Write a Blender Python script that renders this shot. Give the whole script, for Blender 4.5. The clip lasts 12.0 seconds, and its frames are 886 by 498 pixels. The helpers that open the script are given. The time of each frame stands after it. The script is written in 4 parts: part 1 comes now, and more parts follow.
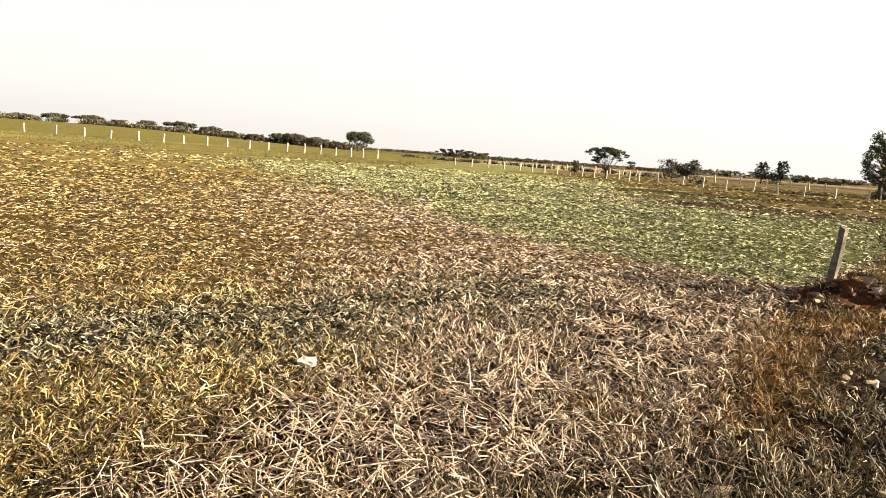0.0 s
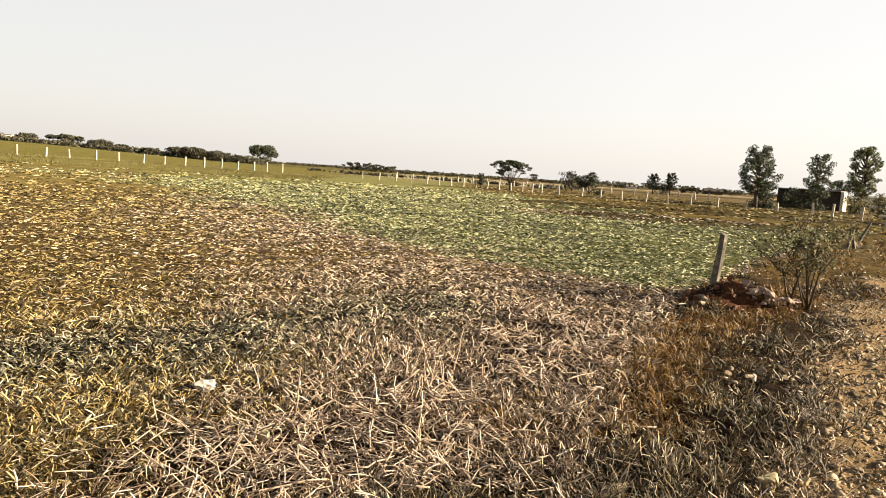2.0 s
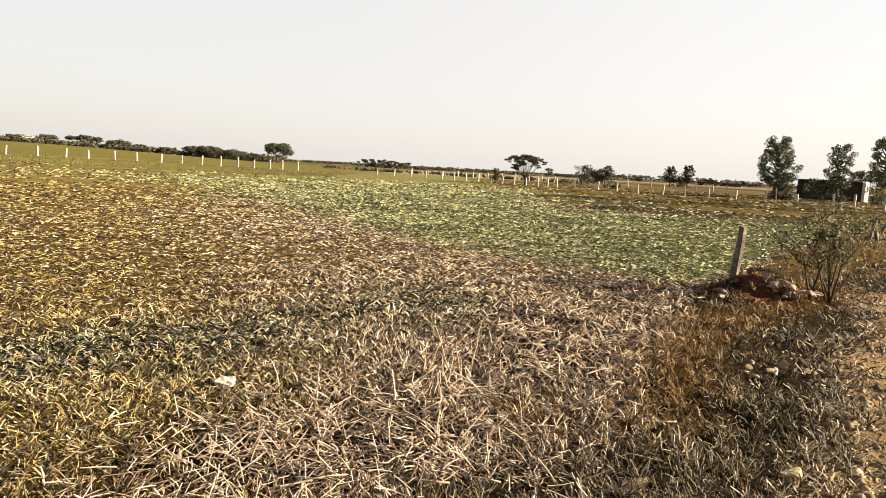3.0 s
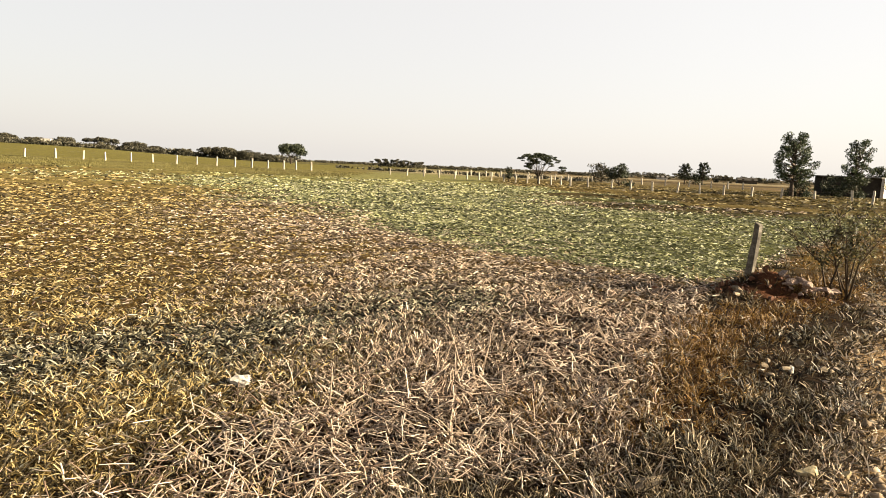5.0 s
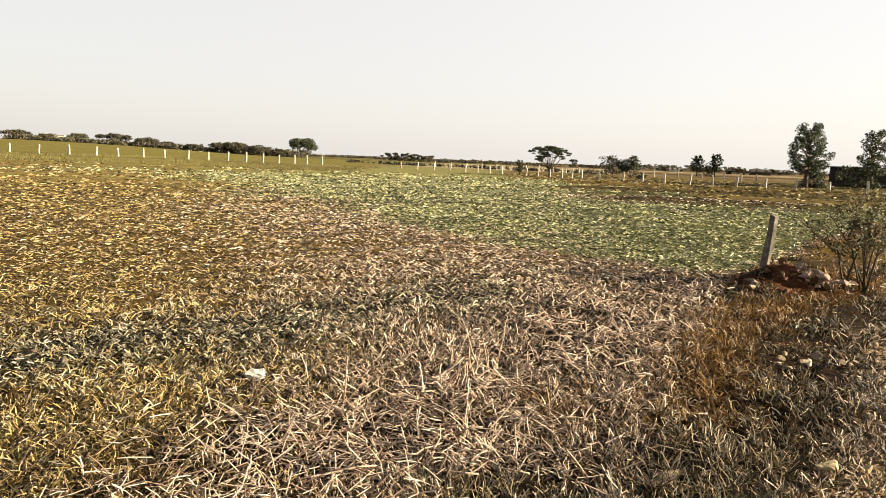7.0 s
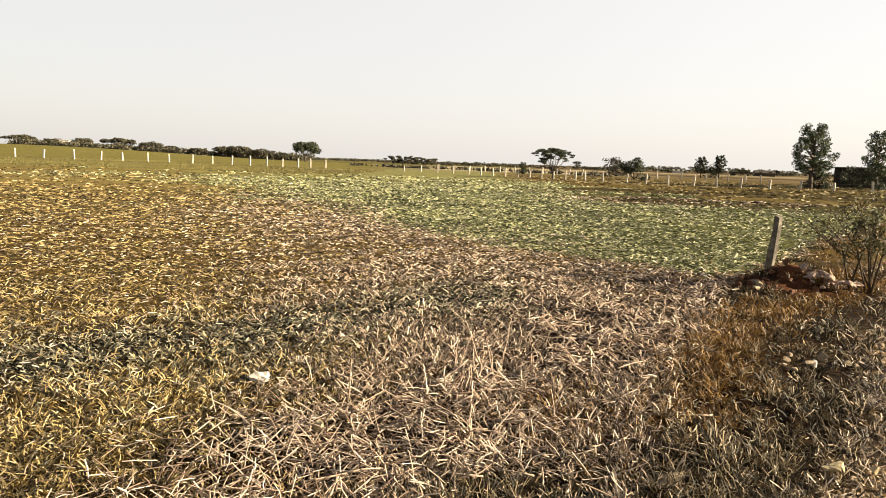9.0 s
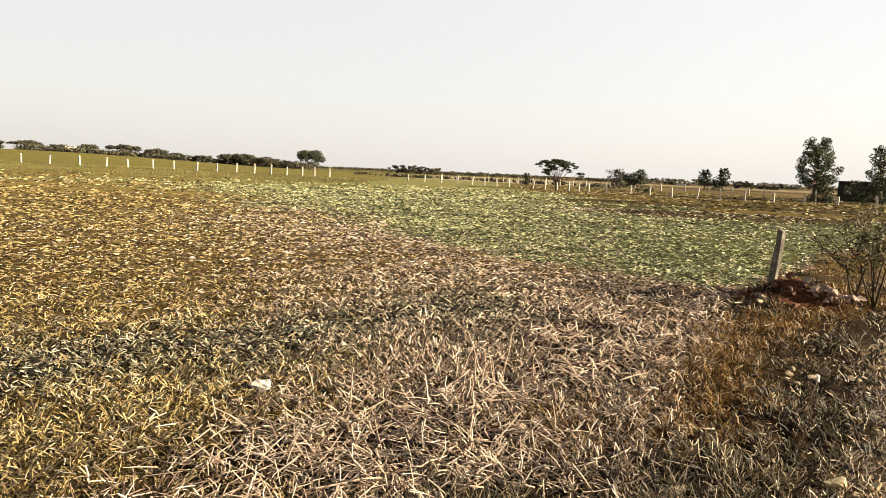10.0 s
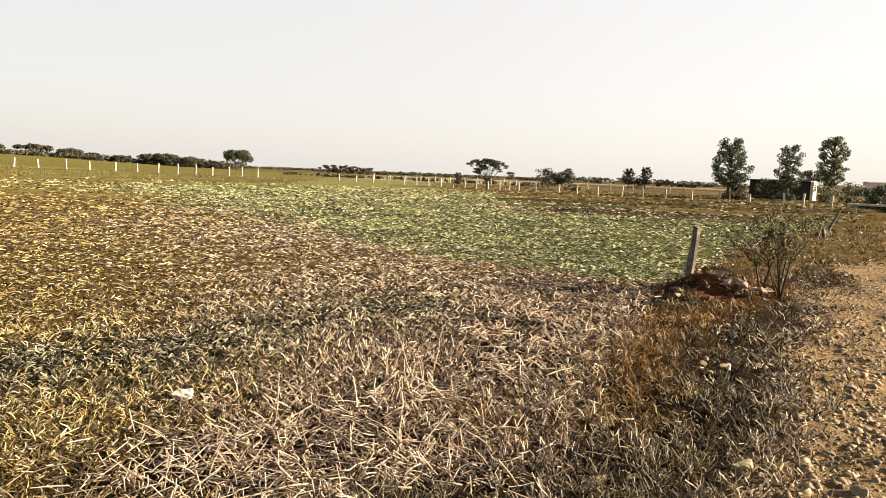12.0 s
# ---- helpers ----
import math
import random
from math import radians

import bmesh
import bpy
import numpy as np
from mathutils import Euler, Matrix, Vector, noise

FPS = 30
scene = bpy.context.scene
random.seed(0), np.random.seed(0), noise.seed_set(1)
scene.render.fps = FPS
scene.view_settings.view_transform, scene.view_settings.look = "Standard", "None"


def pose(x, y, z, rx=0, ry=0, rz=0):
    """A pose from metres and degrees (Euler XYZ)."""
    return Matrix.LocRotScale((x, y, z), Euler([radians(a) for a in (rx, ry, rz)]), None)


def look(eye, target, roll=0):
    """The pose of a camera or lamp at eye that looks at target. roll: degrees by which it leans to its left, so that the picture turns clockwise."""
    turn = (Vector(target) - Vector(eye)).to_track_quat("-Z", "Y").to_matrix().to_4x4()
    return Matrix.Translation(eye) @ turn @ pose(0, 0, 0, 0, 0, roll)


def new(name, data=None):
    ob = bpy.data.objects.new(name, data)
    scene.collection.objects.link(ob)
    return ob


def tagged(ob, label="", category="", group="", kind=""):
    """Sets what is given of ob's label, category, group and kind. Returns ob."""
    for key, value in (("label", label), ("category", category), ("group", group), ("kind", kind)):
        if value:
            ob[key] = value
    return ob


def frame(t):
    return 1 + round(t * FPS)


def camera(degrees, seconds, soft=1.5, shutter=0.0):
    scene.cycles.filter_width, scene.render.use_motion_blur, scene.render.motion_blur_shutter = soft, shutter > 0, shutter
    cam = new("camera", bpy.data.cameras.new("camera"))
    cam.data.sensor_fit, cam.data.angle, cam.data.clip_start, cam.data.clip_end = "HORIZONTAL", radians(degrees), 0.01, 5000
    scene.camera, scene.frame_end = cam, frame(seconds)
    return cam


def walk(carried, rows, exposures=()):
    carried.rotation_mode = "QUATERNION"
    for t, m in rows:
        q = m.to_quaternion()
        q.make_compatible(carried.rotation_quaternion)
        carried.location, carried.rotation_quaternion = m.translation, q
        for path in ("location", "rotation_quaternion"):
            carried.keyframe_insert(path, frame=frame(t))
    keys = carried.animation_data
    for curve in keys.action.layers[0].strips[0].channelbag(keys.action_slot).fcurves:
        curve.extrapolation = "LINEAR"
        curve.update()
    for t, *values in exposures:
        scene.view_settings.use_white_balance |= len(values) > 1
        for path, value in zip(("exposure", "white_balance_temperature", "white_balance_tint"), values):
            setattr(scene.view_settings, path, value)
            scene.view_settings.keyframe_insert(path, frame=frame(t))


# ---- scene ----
cam = camera(70.0, 12.0, soft=0.35)
PATH = [
    (0, (-0.002, 0.089, 1.841), (-0.193, 2.057, 1.542), 4.0),
    (0.5, (0.005, 0.102, 1.839), (-0.111, 2.077, 1.548), 3.8),
    (1, (0.023, 0.093, 1.844), (-0.011, 2.077, 1.594), 4.3),
    (1.5, (0.038, 0.085, 1.847), (0.106, 2.07, 1.604), 4.4),
    (2, (0.049, 0.084, 1.846), (0.139, 2.067, 1.607), 3.7),
    (2.5, (0.036, 0.089, 1.845), (0.088, 2.073, 1.593), 3.2),
    (4.5, (0.055, 0.079, 1.844), (0.084, 2.062, 1.586), 2.6),
    (5, (0.048, 0.073, 1.844), (0.048, 2.056, 1.584), 2.5),
    (5.5, (0.044, 0.083, 1.848), (0.065, 2.064, 1.572), 2.4),
    (6, (0.032, 0.094, 1.84), (0.041, 2.074, 1.559), 2.3),
    (6.5, (0.034, 0.091, 1.839), (0.037, 2.071, 1.556), 2.3),
    (7, (0.023, 0.092, 1.838), (-0.01, 2.072, 1.557), 2.1),
    (8.8, (0.032, 0.085, 1.835), (0.005, 2.066, 1.564), 1.8),
    (9, (0.025, 0.09, 1.835), (-0.02, 2.071, 1.562), 1.8),
    (9.5, (0.017, 0.087, 1.837), (-0.04, 2.07, 1.584), 2.7),
    (10, (0.025, 0.077, 1.839), (-0.03, 2.061, 1.596), 2.4),
    (10.5, (0.017, 0.079, 1.838), (-0.053, 2.061, 1.585), 2.2),
    (11, (0.039, 0.075, 1.845), (0.047, 2.06, 1.6), 2.1),
    (11.5, (0.067, 0.065, 1.847), (0.151, 2.049, 1.607), 1.7),
    (12, (0.076, 0.062, 1.855), (0.231, 2.042, 1.619), 2.2),
]
walk(cam, [(t, look(eye, target, roll)) for t, eye, target, roll in PATH], [(0, 2.4), (0.5, 2.26), (1.0, 2.22), (2.5, 2.18), (12, 2.18)])

# ---- light ----
SUN_AZ, SUN_EL = 97.0, 19.0            # degrees to the right of +y, and above the horizon
world = bpy.data.worlds.new("sky")
scene.world = world
world.use_nodes = True
wn, wl = world.node_tree.nodes, world.node_tree.links
bg = wn["Background"]
sky = wn.new("ShaderNodeTexSky")
sky.sky_type, sky.sun_disc = "NISHITA", False
sky.sun_elevation, sky.sun_rotation = radians(SUN_EL), radians(SUN_AZ)
sky.air_density, sky.dust_density, sky.ozone_density = 1.0, 2.6, 0.7
haze = wn.new("ShaderNodeMix")          # pale haze, thick towards the horizon and thinner overhead
haze.data_type = "RGBA"
haze.inputs[7].default_value = (10.6, 10.05, 9.5, 1)
way, split, thin = wn.new("ShaderNodeTexCoord"), wn.new("ShaderNodeSeparateXYZ"), wn.new("ShaderNodeMapRange")
thin.interpolation_type = "SMOOTHSTEP"
for slot, value in (("From Min", 0.4), ("From Max", 0.66), ("To Min", 0.62), ("To Max", 0.04)):
    thin.inputs[slot].default_value = value
sunward, lit_haze = wn.new("ShaderNodeMapRange"), wn.new("ShaderNodeMix")     # the haze is brighter towards the sun's side
for slot, value in (("From Min", -0.75), ("From Max", 0.35), ("To Min", 0.86), ("To Max", 1.0)):
    sunward.inputs[slot].default_value = value
lit_haze.data_type, lit_haze.blend_type = "RGBA", "MULTIPLY"
lit_haze.inputs[0].default_value = 1.0
wl.new(split.outputs["X"], sunward.inputs["Value"])
wl.new(haze.outputs[2], lit_haze.inputs[6])
wl.new(sunward.outputs[0], lit_haze.inputs[7])
wl.new(way.outputs["Generated"], split.inputs[0])
wl.new(split.outputs["Z"], thin.inputs["Value"])
wl.new(thin.outputs[0], haze.inputs[0])
wl.new(sky.outputs[0], haze.inputs[6])
wl.new(lit_haze.outputs[2], bg.inputs[0])
bg.inputs[1].default_value = 0.0282

sun = new("sun", bpy.data.lights.new("sun", "SUN"))
sun.data.energy, sun.data.angle, sun.data.color = 5.0, radians(0.6), (1.0, 0.84, 0.6)
az, el = radians(SUN_AZ), radians(SUN_EL)
sun.matrix_world = look((math.sin(az) * math.cos(el) * 50, math.cos(az) * math.cos(el) * 50, math.sin(el) * 50), (0, 0, 0))


# ---- materials ----
def nodes_of(name):
    m = bpy.data.materials.new(name)
    m.use_nodes = True
    return m, m.node_tree.nodes, m.node_tree.links, m.node_tree.nodes["Principled BSDF"]


def ramp(nt, stops):
    r = nt.new("ShaderNodeValToRGB")
    while len(r.color_ramp.elements) < len(stops):
        r.color_ramp.elements.new(0.5)
    for e, (p, c) in zip(r.color_ramp.elements, stops):
        e.position, e.color = p, (*c, 1)
    return r


def noise_node(nt, ln, scale, detail=5, rough=0.6, coords="Object"):
    tc, n = nt.new("ShaderNodeTexCoord"), nt.new("ShaderNodeTexNoise")
    n.inputs["Scale"].default_value, n.inputs["Detail"].default_value = scale, detail
    n.inputs["Roughness"].default_value = rough
    ln.new(tc.outputs[coords], n.inputs["Vector"])
    return n


def mixed(nt, ln, a, b, how, factor=1.0):
    m = nt.new("ShaderNodeMix")
    m.data_type, m.blend_type = "RGBA", how
    m.inputs[0].default_value = factor
    ln.new(a, m.inputs[6])
    ln.new(b, m.inputs[7])
    return m.outputs[2]


def hard(name, c1, c2, c3, scale, roughness=0.9, bump=0.3, fine=6.0):
    """Stone, plaster, bark, earth: two scales of colour and a fine relief."""
    m, nt, ln, p = nodes_of(name)
    a, b = noise_node(nt, ln, scale), noise_node(nt, ln, scale * fine, 6, 0.7)
    info = nt.new("ShaderNodeObjectInfo")
    ra = ramp(nt, [(0.3, c1), (0.52, c2), (0.75, c3)])
    rb = ramp(nt, [(0.3, (0.6, 0.58, 0.55)), (0.65, (1.08, 1.06, 1.03))])
    rc = ramp(nt, [(0.0, (0.78, 0.76, 0.74)), (1.0, (1.1, 1.08, 1.05))])
    ln.new(a.outputs[0], ra.inputs[0])
    ln.new(b.outputs[0], rb.inputs[0])
    ln.new(info.outputs["Random"], rc.inputs[0])
    c = mixed(nt, ln, ra.outputs[0], rb.outputs[0], "MULTIPLY")
    ln.new(mixed(nt, ln, c, rc.outputs[0], "MULTIPLY"), p.inputs["Base Color"])
    bp = nt.new("ShaderNodeBump")
    bp.inputs["Strength"].default_value, bp.inputs["Distance"].default_value = bump, 0.25 / scale
    ln.new(b.outputs[0], bp.inputs["Height"])
    ln.new(bp.outputs[0], p.inputs["Normal"])
    p.inputs["Roughness"].default_value = roughness
    p.inputs["Specular IOR Level"].default_value = 0.25
    return m


def leafy(name, stops, patch, glow=0.14, roughness=0.65, spec=0.3, tufts=False):
    """Blades, leaves and straw: each blade its own tone (tufts: kept near that of its tuft), wider patches of tone, and some light through the leaf."""
    m, nt, ln, p = nodes_of(name)
    r = ramp(nt, stops)
    if tufts:
        at = nt.new("ShaderNodeAttribute")
        at.attribute_name = "tone"
        ln.new(at.outputs["Fac"], r.inputs[0])
    else:
        ln.new(nt.new("ShaderNodeNewGeometry").outputs["Random Per Island"], r.inputs[0])
    n = noise_node(nt, ln, patch, 4)
    rn = ramp(nt, [(0.32, (0.5, 0.5, 0.5)), (0.68, (1.06, 1.03, 0.98))])
    ln.new(n.outputs[0], rn.inputs[0])
    c = mixed(nt, ln, r.outputs[0], rn.outputs[0], "MULTIPLY")
    ln.new(c, p.inputs["Base Color"])
    p.inputs["Roughness"].default_value = roughness
    p.inputs["Specular IOR Level"].default_value = spec
    if glow:
        t, mx = nt.new("ShaderNodeBsdfTranslucent"), nt.new("ShaderNodeMixShader")
        ln.new(c, t.inputs["Color"])
        mx.inputs[0].default_value = glow
        ln.new(p.outputs[0], mx.inputs[1])
        ln.new(t.outputs[0], mx.inputs[2])
        ln.new(mx.outputs[0], nt["Material Output"].inputs[0])
    return m


def soil():
    """The ground: the tone of each kind of land, with clods, straw dust and stains over it."""
    m, nt, ln, p = nodes_of("field_soil")
    at = nt.new("ShaderNodeAttribute")
    at.attribute_name = "land"
    n1, n2, n3 = noise_node(nt, ln, 0.7, 5), noise_node(nt, ln, 9, 6, 0.7), noise_node(nt, ln, 55, 5, 0.7)
    r1 = ramp(nt, [(0.3, (0.72, 0.72, 0.7)), (0.7, (1.18, 1.14, 1.08))])
    r2 = ramp(nt, [(0.33, (0.55, 0.53, 0.5)), (0.6, (1.12, 1.1, 1.06))])
    r3 = ramp(nt, [(0.35, (0.6, 0.58, 0.55)), (0.62, (1.2, 1.17, 1.1))])
    for n, r in ((n1, r1), (n2, r2), (n3, r3)):
        ln.new(n.outputs[0], r.inputs[0])
    c = at.outputs["Color"]
    for r in (r1, r2, r3):
        c = mixed(nt, ln, c, r.outputs[0], "MULTIPLY")
    ln.new(c, p.inputs["Base Color"])
    p.inputs["Roughness"].default_value = 0.95
    p.inputs["Specular IOR Level"].default_value = 0.04
    b1, b2 = nt.new("ShaderNodeBump"), nt.new("ShaderNodeBump")
    b1.inputs["Strength"].default_value, b1.inputs["Distance"].default_value = 0.7, 0.04
    b2.inputs["Strength"].default_value, b2.inputs["Distance"].default_value = 0.6, 0.01
    ln.new(n2.outputs[0], b1.inputs["Height"])
    ln.new(n3.outputs[0], b2.inputs["Height"])
    ln.new(b1.outputs[0], b2.inputs["Normal"])
    ln.new(b2.outputs[0], p.inputs["Normal"])
    return m


M_SOIL = soil()
# the dark low stops stand for shaded blades as well as dead ones
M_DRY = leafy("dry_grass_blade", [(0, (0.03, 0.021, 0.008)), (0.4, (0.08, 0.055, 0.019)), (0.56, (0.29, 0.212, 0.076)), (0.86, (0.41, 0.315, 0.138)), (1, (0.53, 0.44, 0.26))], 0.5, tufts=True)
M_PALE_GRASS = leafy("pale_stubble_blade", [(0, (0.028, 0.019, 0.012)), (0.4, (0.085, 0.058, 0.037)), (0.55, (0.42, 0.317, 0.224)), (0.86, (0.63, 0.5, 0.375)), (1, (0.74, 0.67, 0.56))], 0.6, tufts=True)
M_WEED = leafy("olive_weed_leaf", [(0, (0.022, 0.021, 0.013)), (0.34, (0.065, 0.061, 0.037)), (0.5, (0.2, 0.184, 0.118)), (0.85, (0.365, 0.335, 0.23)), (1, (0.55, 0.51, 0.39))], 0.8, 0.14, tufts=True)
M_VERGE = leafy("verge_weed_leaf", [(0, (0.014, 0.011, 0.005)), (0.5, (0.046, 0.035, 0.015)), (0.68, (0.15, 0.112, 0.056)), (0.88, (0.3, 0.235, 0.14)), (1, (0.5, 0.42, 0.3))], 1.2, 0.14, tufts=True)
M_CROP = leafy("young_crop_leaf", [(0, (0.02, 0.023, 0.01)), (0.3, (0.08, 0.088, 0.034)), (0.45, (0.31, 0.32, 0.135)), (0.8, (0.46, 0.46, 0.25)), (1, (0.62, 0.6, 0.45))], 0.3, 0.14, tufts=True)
M_RUST = leafy("rusty_dry_weed", [(0, (0.045, 0.02, 0.004)), (0.4, (0.13, 0.066, 0.012)), (0.85, (0.25, 0.142, 0.029)), (1, (0.33, 0.21, 0.065))], 0.9, 0.14, tufts=True)
M_TALL = leafy("tall_field_grass", [(0, (0.098, 0.088, 0.023)), (0.5, (0.128, 0.113, 0.031)), (1, (0.17, 0.146, 0.048))], 0.08, 0.14, tufts=True)
M_FALLOW = leafy("fallow_grass_blade", [(0, (0.06, 0.042, 0.014)), (0.5, (0.165, 0.122, 0.04)), (1, (0.33, 0.27, 0.115))], 0.15, 0.14, tufts=True)
M_STRAW = leafy("pale_straw", [(0, (0.07, 0.042, 0.028)), (0.25, (0.24, 0.165, 0.115)), (0.6, (0.49, 0.385, 0.29)), (1, (0.68, 0.59, 0.49))], 2.0, 0.1)
M_EUCA = leafy("eucalyptus_leaf", [(0, (0.019, 0.03, 0.013)), (0.6, (0.045, 0.064, 0.026)), (1, (0.105, 0.12, 0.053))], 0.6, 0.2)
# lit copy of the eucalyptus leaf, sunlight on one tree put into its colour
M_EUCA_LIT = leafy("sunlit_eucalyptus_leaf", [(0, (0.04, 0.055, 0.026)), (0.6, (0.125, 0.145, 0.062)), (1, (0.27, 0.28, 0.14))], 0.6, 0.2)
M_LEAF = leafy("thorn_tree_leaf", [(0, (0.015, 0.022, 0.011)), (0.6, (0.038, 0.049, 0.021)), (1, (0.075, 0.083, 0.038))], 0.5, 0.15)
M_FAR = leafy("far_tree_leaf", [(0, (0.034, 0.03, 0.019)), (0.6, (0.064, 0.06, 0.034)), (1, (0.112, 0.101, 0.064))], 0.1, 0.15)
M_SHRUB = leafy("roadside_shrub_leaf", [(0, (0.022, 0.022, 0.011)), (0.5, (0.075, 0.071, 0.03)), (0.75, (0.18, 0.165, 0.068)), (1, (0.413, 0.375, 0.195))], 1.5, 0.3)
M_BARK = hard("dark_bark", (0.038, 0.03, 0.022), (0.075, 0.06, 0.045), (0.128, 0.105, 0.075), 6)
M_TWIG = hard("shrub_twig", (0.035, 0.026, 0.017), (0.07, 0.052, 0.032), (0.116, 0.093, 0.058), 12)
M_POST = hard("weathered_granite", (0.324, 0.296, 0.244), (0.45, 0.414, 0.35), (0.576, 0.54, 0.468), 4)
M_POST_DARK = hard("grey_weathered_granite", (0.05, 0.045, 0.035), (0.135, 0.123, 0.1), (0.28, 0.26, 0.22), 9)
M_WIRE = hard("galvanised_wire", (0.174, 0.168, 0.157), (0.232, 0.226, 0.209), (0.29, 0.278, 0.261), 3, 0.5, 0.05)
M_STONE = hard("tan_field_stone", (0.13, 0.1, 0.066), (0.22, 0.175, 0.12), (0.34, 0.285, 0.21), 9)
M_PALE = hard("chalky_white_stone", (0.465, 0.435, 0.375), (0.57, 0.547, 0.495), (0.63, 0.615, 0.578), 8)
M_RUBBLE = hard("pinkish_rubble", (0.16, 0.1, 0.075), (0.33, 0.25, 0.2), (0.5, 0.43, 0.37), 9)
M_CREAM = hard("cream_stone", (0.27, 0.225, 0.13), (0.4, 0.345, 0.21), (0.52, 0.46, 0.31), 8)
M_CLOD = hard("red_brown_clod", (0.073, 0.032, 0.018), (0.13, 0.06, 0.032), (0.211, 0.113, 0.069), 7)
M_WALL = hard("dark_mud_wall", (0.03, 0.025, 0.02), (0.05, 0.043, 0.034), (0.075, 0.064, 0.05), 0.8)
M_WHITE = hard("whitewash", (0.465, 0.45, 0.413), (0.555, 0.54, 0.503), (0.615, 0.6, 0.57), 1.2)
M_ROOF = hard("grey_roof_sheet", (0.116, 0.11, 0.104), (0.162, 0.157, 0.145), (0.209, 0.197, 0.186), 0.7)
M_DOOR = hard("old_plank", (0.035, 0.029, 0.023), (0.058, 0.046, 0.035), (0.087, 0.07, 0.052), 3)


# ---- mesh helpers ----
def soup(name, verts, faces):
    """A mesh from verts (pieces, corners, 3), each piece with the same few faces of one size."""
    n, k = verts.shape[:2]
    faces = np.array(faces)
    me = bpy.data.meshes.new(name)
    idx = (np.arange(n)[:, None, None] * k + faces[None]).reshape(-1)
    size = faces.shape[1]
    me.vertices.add(n * k)
    me.vertices.foreach_set("co", verts.astype(np.float32).ravel())
    me.loops.add(len(idx))
    me.loops.foreach_set("vertex_index", idx.astype(np.int32))
    me.polygons.add(len(idx) // size)
    me.polygons.foreach_set("loop_start", np.arange(0, len(idx), size, dtype=np.int32))
    me.update(calc_edges=True)
    return me


def part(name, data, material, parent=None, label=""):
    """Links a bmesh or a mesh as one object, under a thing or part if given."""
    if isinstance(data, bmesh.types.BMesh):
        me = bpy.data.meshes.new(name)
        data.to_mesh(me)
        data.free()
    else:
        me = data
    if material and not me.materials:
        me.materials.append(material)
    ob = new(name, me)
    ob.parent = parent
    return tagged(ob, label)


def thing(name, x, y, z=0.0, turn=0.0, label="", category="", group="", kind=""):
    """An empty at the base of a thing, to carry its parts."""
    ob = new(name)
    ob.empty_display_size = 0.1
    ob.matrix_basis = pose(x, y, z, 0, 0, turn)
    return tagged(ob, label, category, group, kind)


def tube(bm, points, radii, sides=6):
    """A tapered tube along points."""
    rings = []
    pts = [Vector(p) for p in points]
    for i, p in enumerate(pts):
        d = (pts[min(i + 1, len(pts) - 1)] - pts[max(i - 1, 0)]).normalized()
        u = d.cross(Vector((0.31, 0.95, 0.11)) if abs(d.z) > 0.5 else Vector((0, 0, 1))).normalized()
        v = d.cross(u)
        rings.append([bm.verts.new(p + radii[i] * (math.cos(a) * u + math.sin(a) * v)) for a in [2 * math.pi * k / sides for k in range(sides)]])
    for a, b in zip(rings, rings[1:]):
        for k in range(sides):
            f = bm.faces.new((a[k], a[(k + 1) % sides], b[(k + 1) % sides], b[k]))
            f.smooth = sides > 4
    bm.faces.new(rings[0][::-1])
    bm.faces.new(rings[-1])


def box(bm, x0, x1, y0, y1, z0, z1, bevel=0.0):
    v = [bm.verts.new((x, y, z)) for x in (x0, x1) for y in (y0, y1) for z in (z0, z1)]
    for f in ((0, 1, 3, 2), (4, 6, 7, 5), (0, 4, 5, 1), (2, 3, 7, 6), (0, 2, 6, 4), (1, 5, 7, 3)):
        bm.faces.new([v[i] for i in f])
    if bevel:
        bmesh.ops.bevel(bm, geom=[e for e in bm.edges if all(w in v for w in e.verts)], offset=bevel, segments=2, affect="EDGES")


def spot(bearing, y):
    """The place at depth y in the direction that lies so many degrees to the right of +y."""
    return y * math.tan(radians(bearing)), y


# ---- the land ----
def smooth(a, b, x):
    t = np.clip((x - a) / (b - a), 0, 1)
    return t * t * (3 - 2 * t)


def wave(x, y, scale, seed):
    """Smooth value noise in 0..1 from a few turned sine waves."""
    r = np.random.RandomState(seed)
    s = 0
    for k in range(7):
        a, f, p = r.uniform(0, 6.28), scale * r.uniform(0.6, 1.7), r.uniform(0, 6.28)
        s = s + np.sin((np.cos(a) * x + np.sin(a) * y) * f + p)
    return 0.5 + s / 7.5


def beside(x, y, line):
    """How far a place lies to the right of a line that runs away from the camera, in metres."""
    ly, lx = np.array([p[1] for p in line]), np.array([p[0] for p in line])
    return x - np.interp(y, ly, lx)


ROAD_EDGE = [(1.3, 2.0), (2.25, 3.5), (2.7, 4.0), (3.1, 4.65), (3.55, 5.3), (4.1, 6.0), (4.65, 6.8), (5.2, 7.5), (6.1, 8.6), (7.3, 10.3), (9.3, 12.6), (11.6, 15), (16, 17), (26, 19.5), (60, 24)]
VERGE_EDGE = [(0.5, 2.0), (1.1, 3.5), (1.45, 4.2), (1.8, 5.3), (3.05, 7.8), (4.3, 9.7), (5.6, 11.6), (9, 16), (17, 25.5), (23, 31), (60, 72)]
CROP_EDGE_X = [-60, -29.3, -17, -7.4, -2.1, 0.9, 2.4, 4.3, 5.6, 8.5, 12]
CROP_EDGE_Y = [66, 49.9, 39.9, 27.8, 18.3, 13.6, 12.4, 11.3, 11.0, 15, 19]


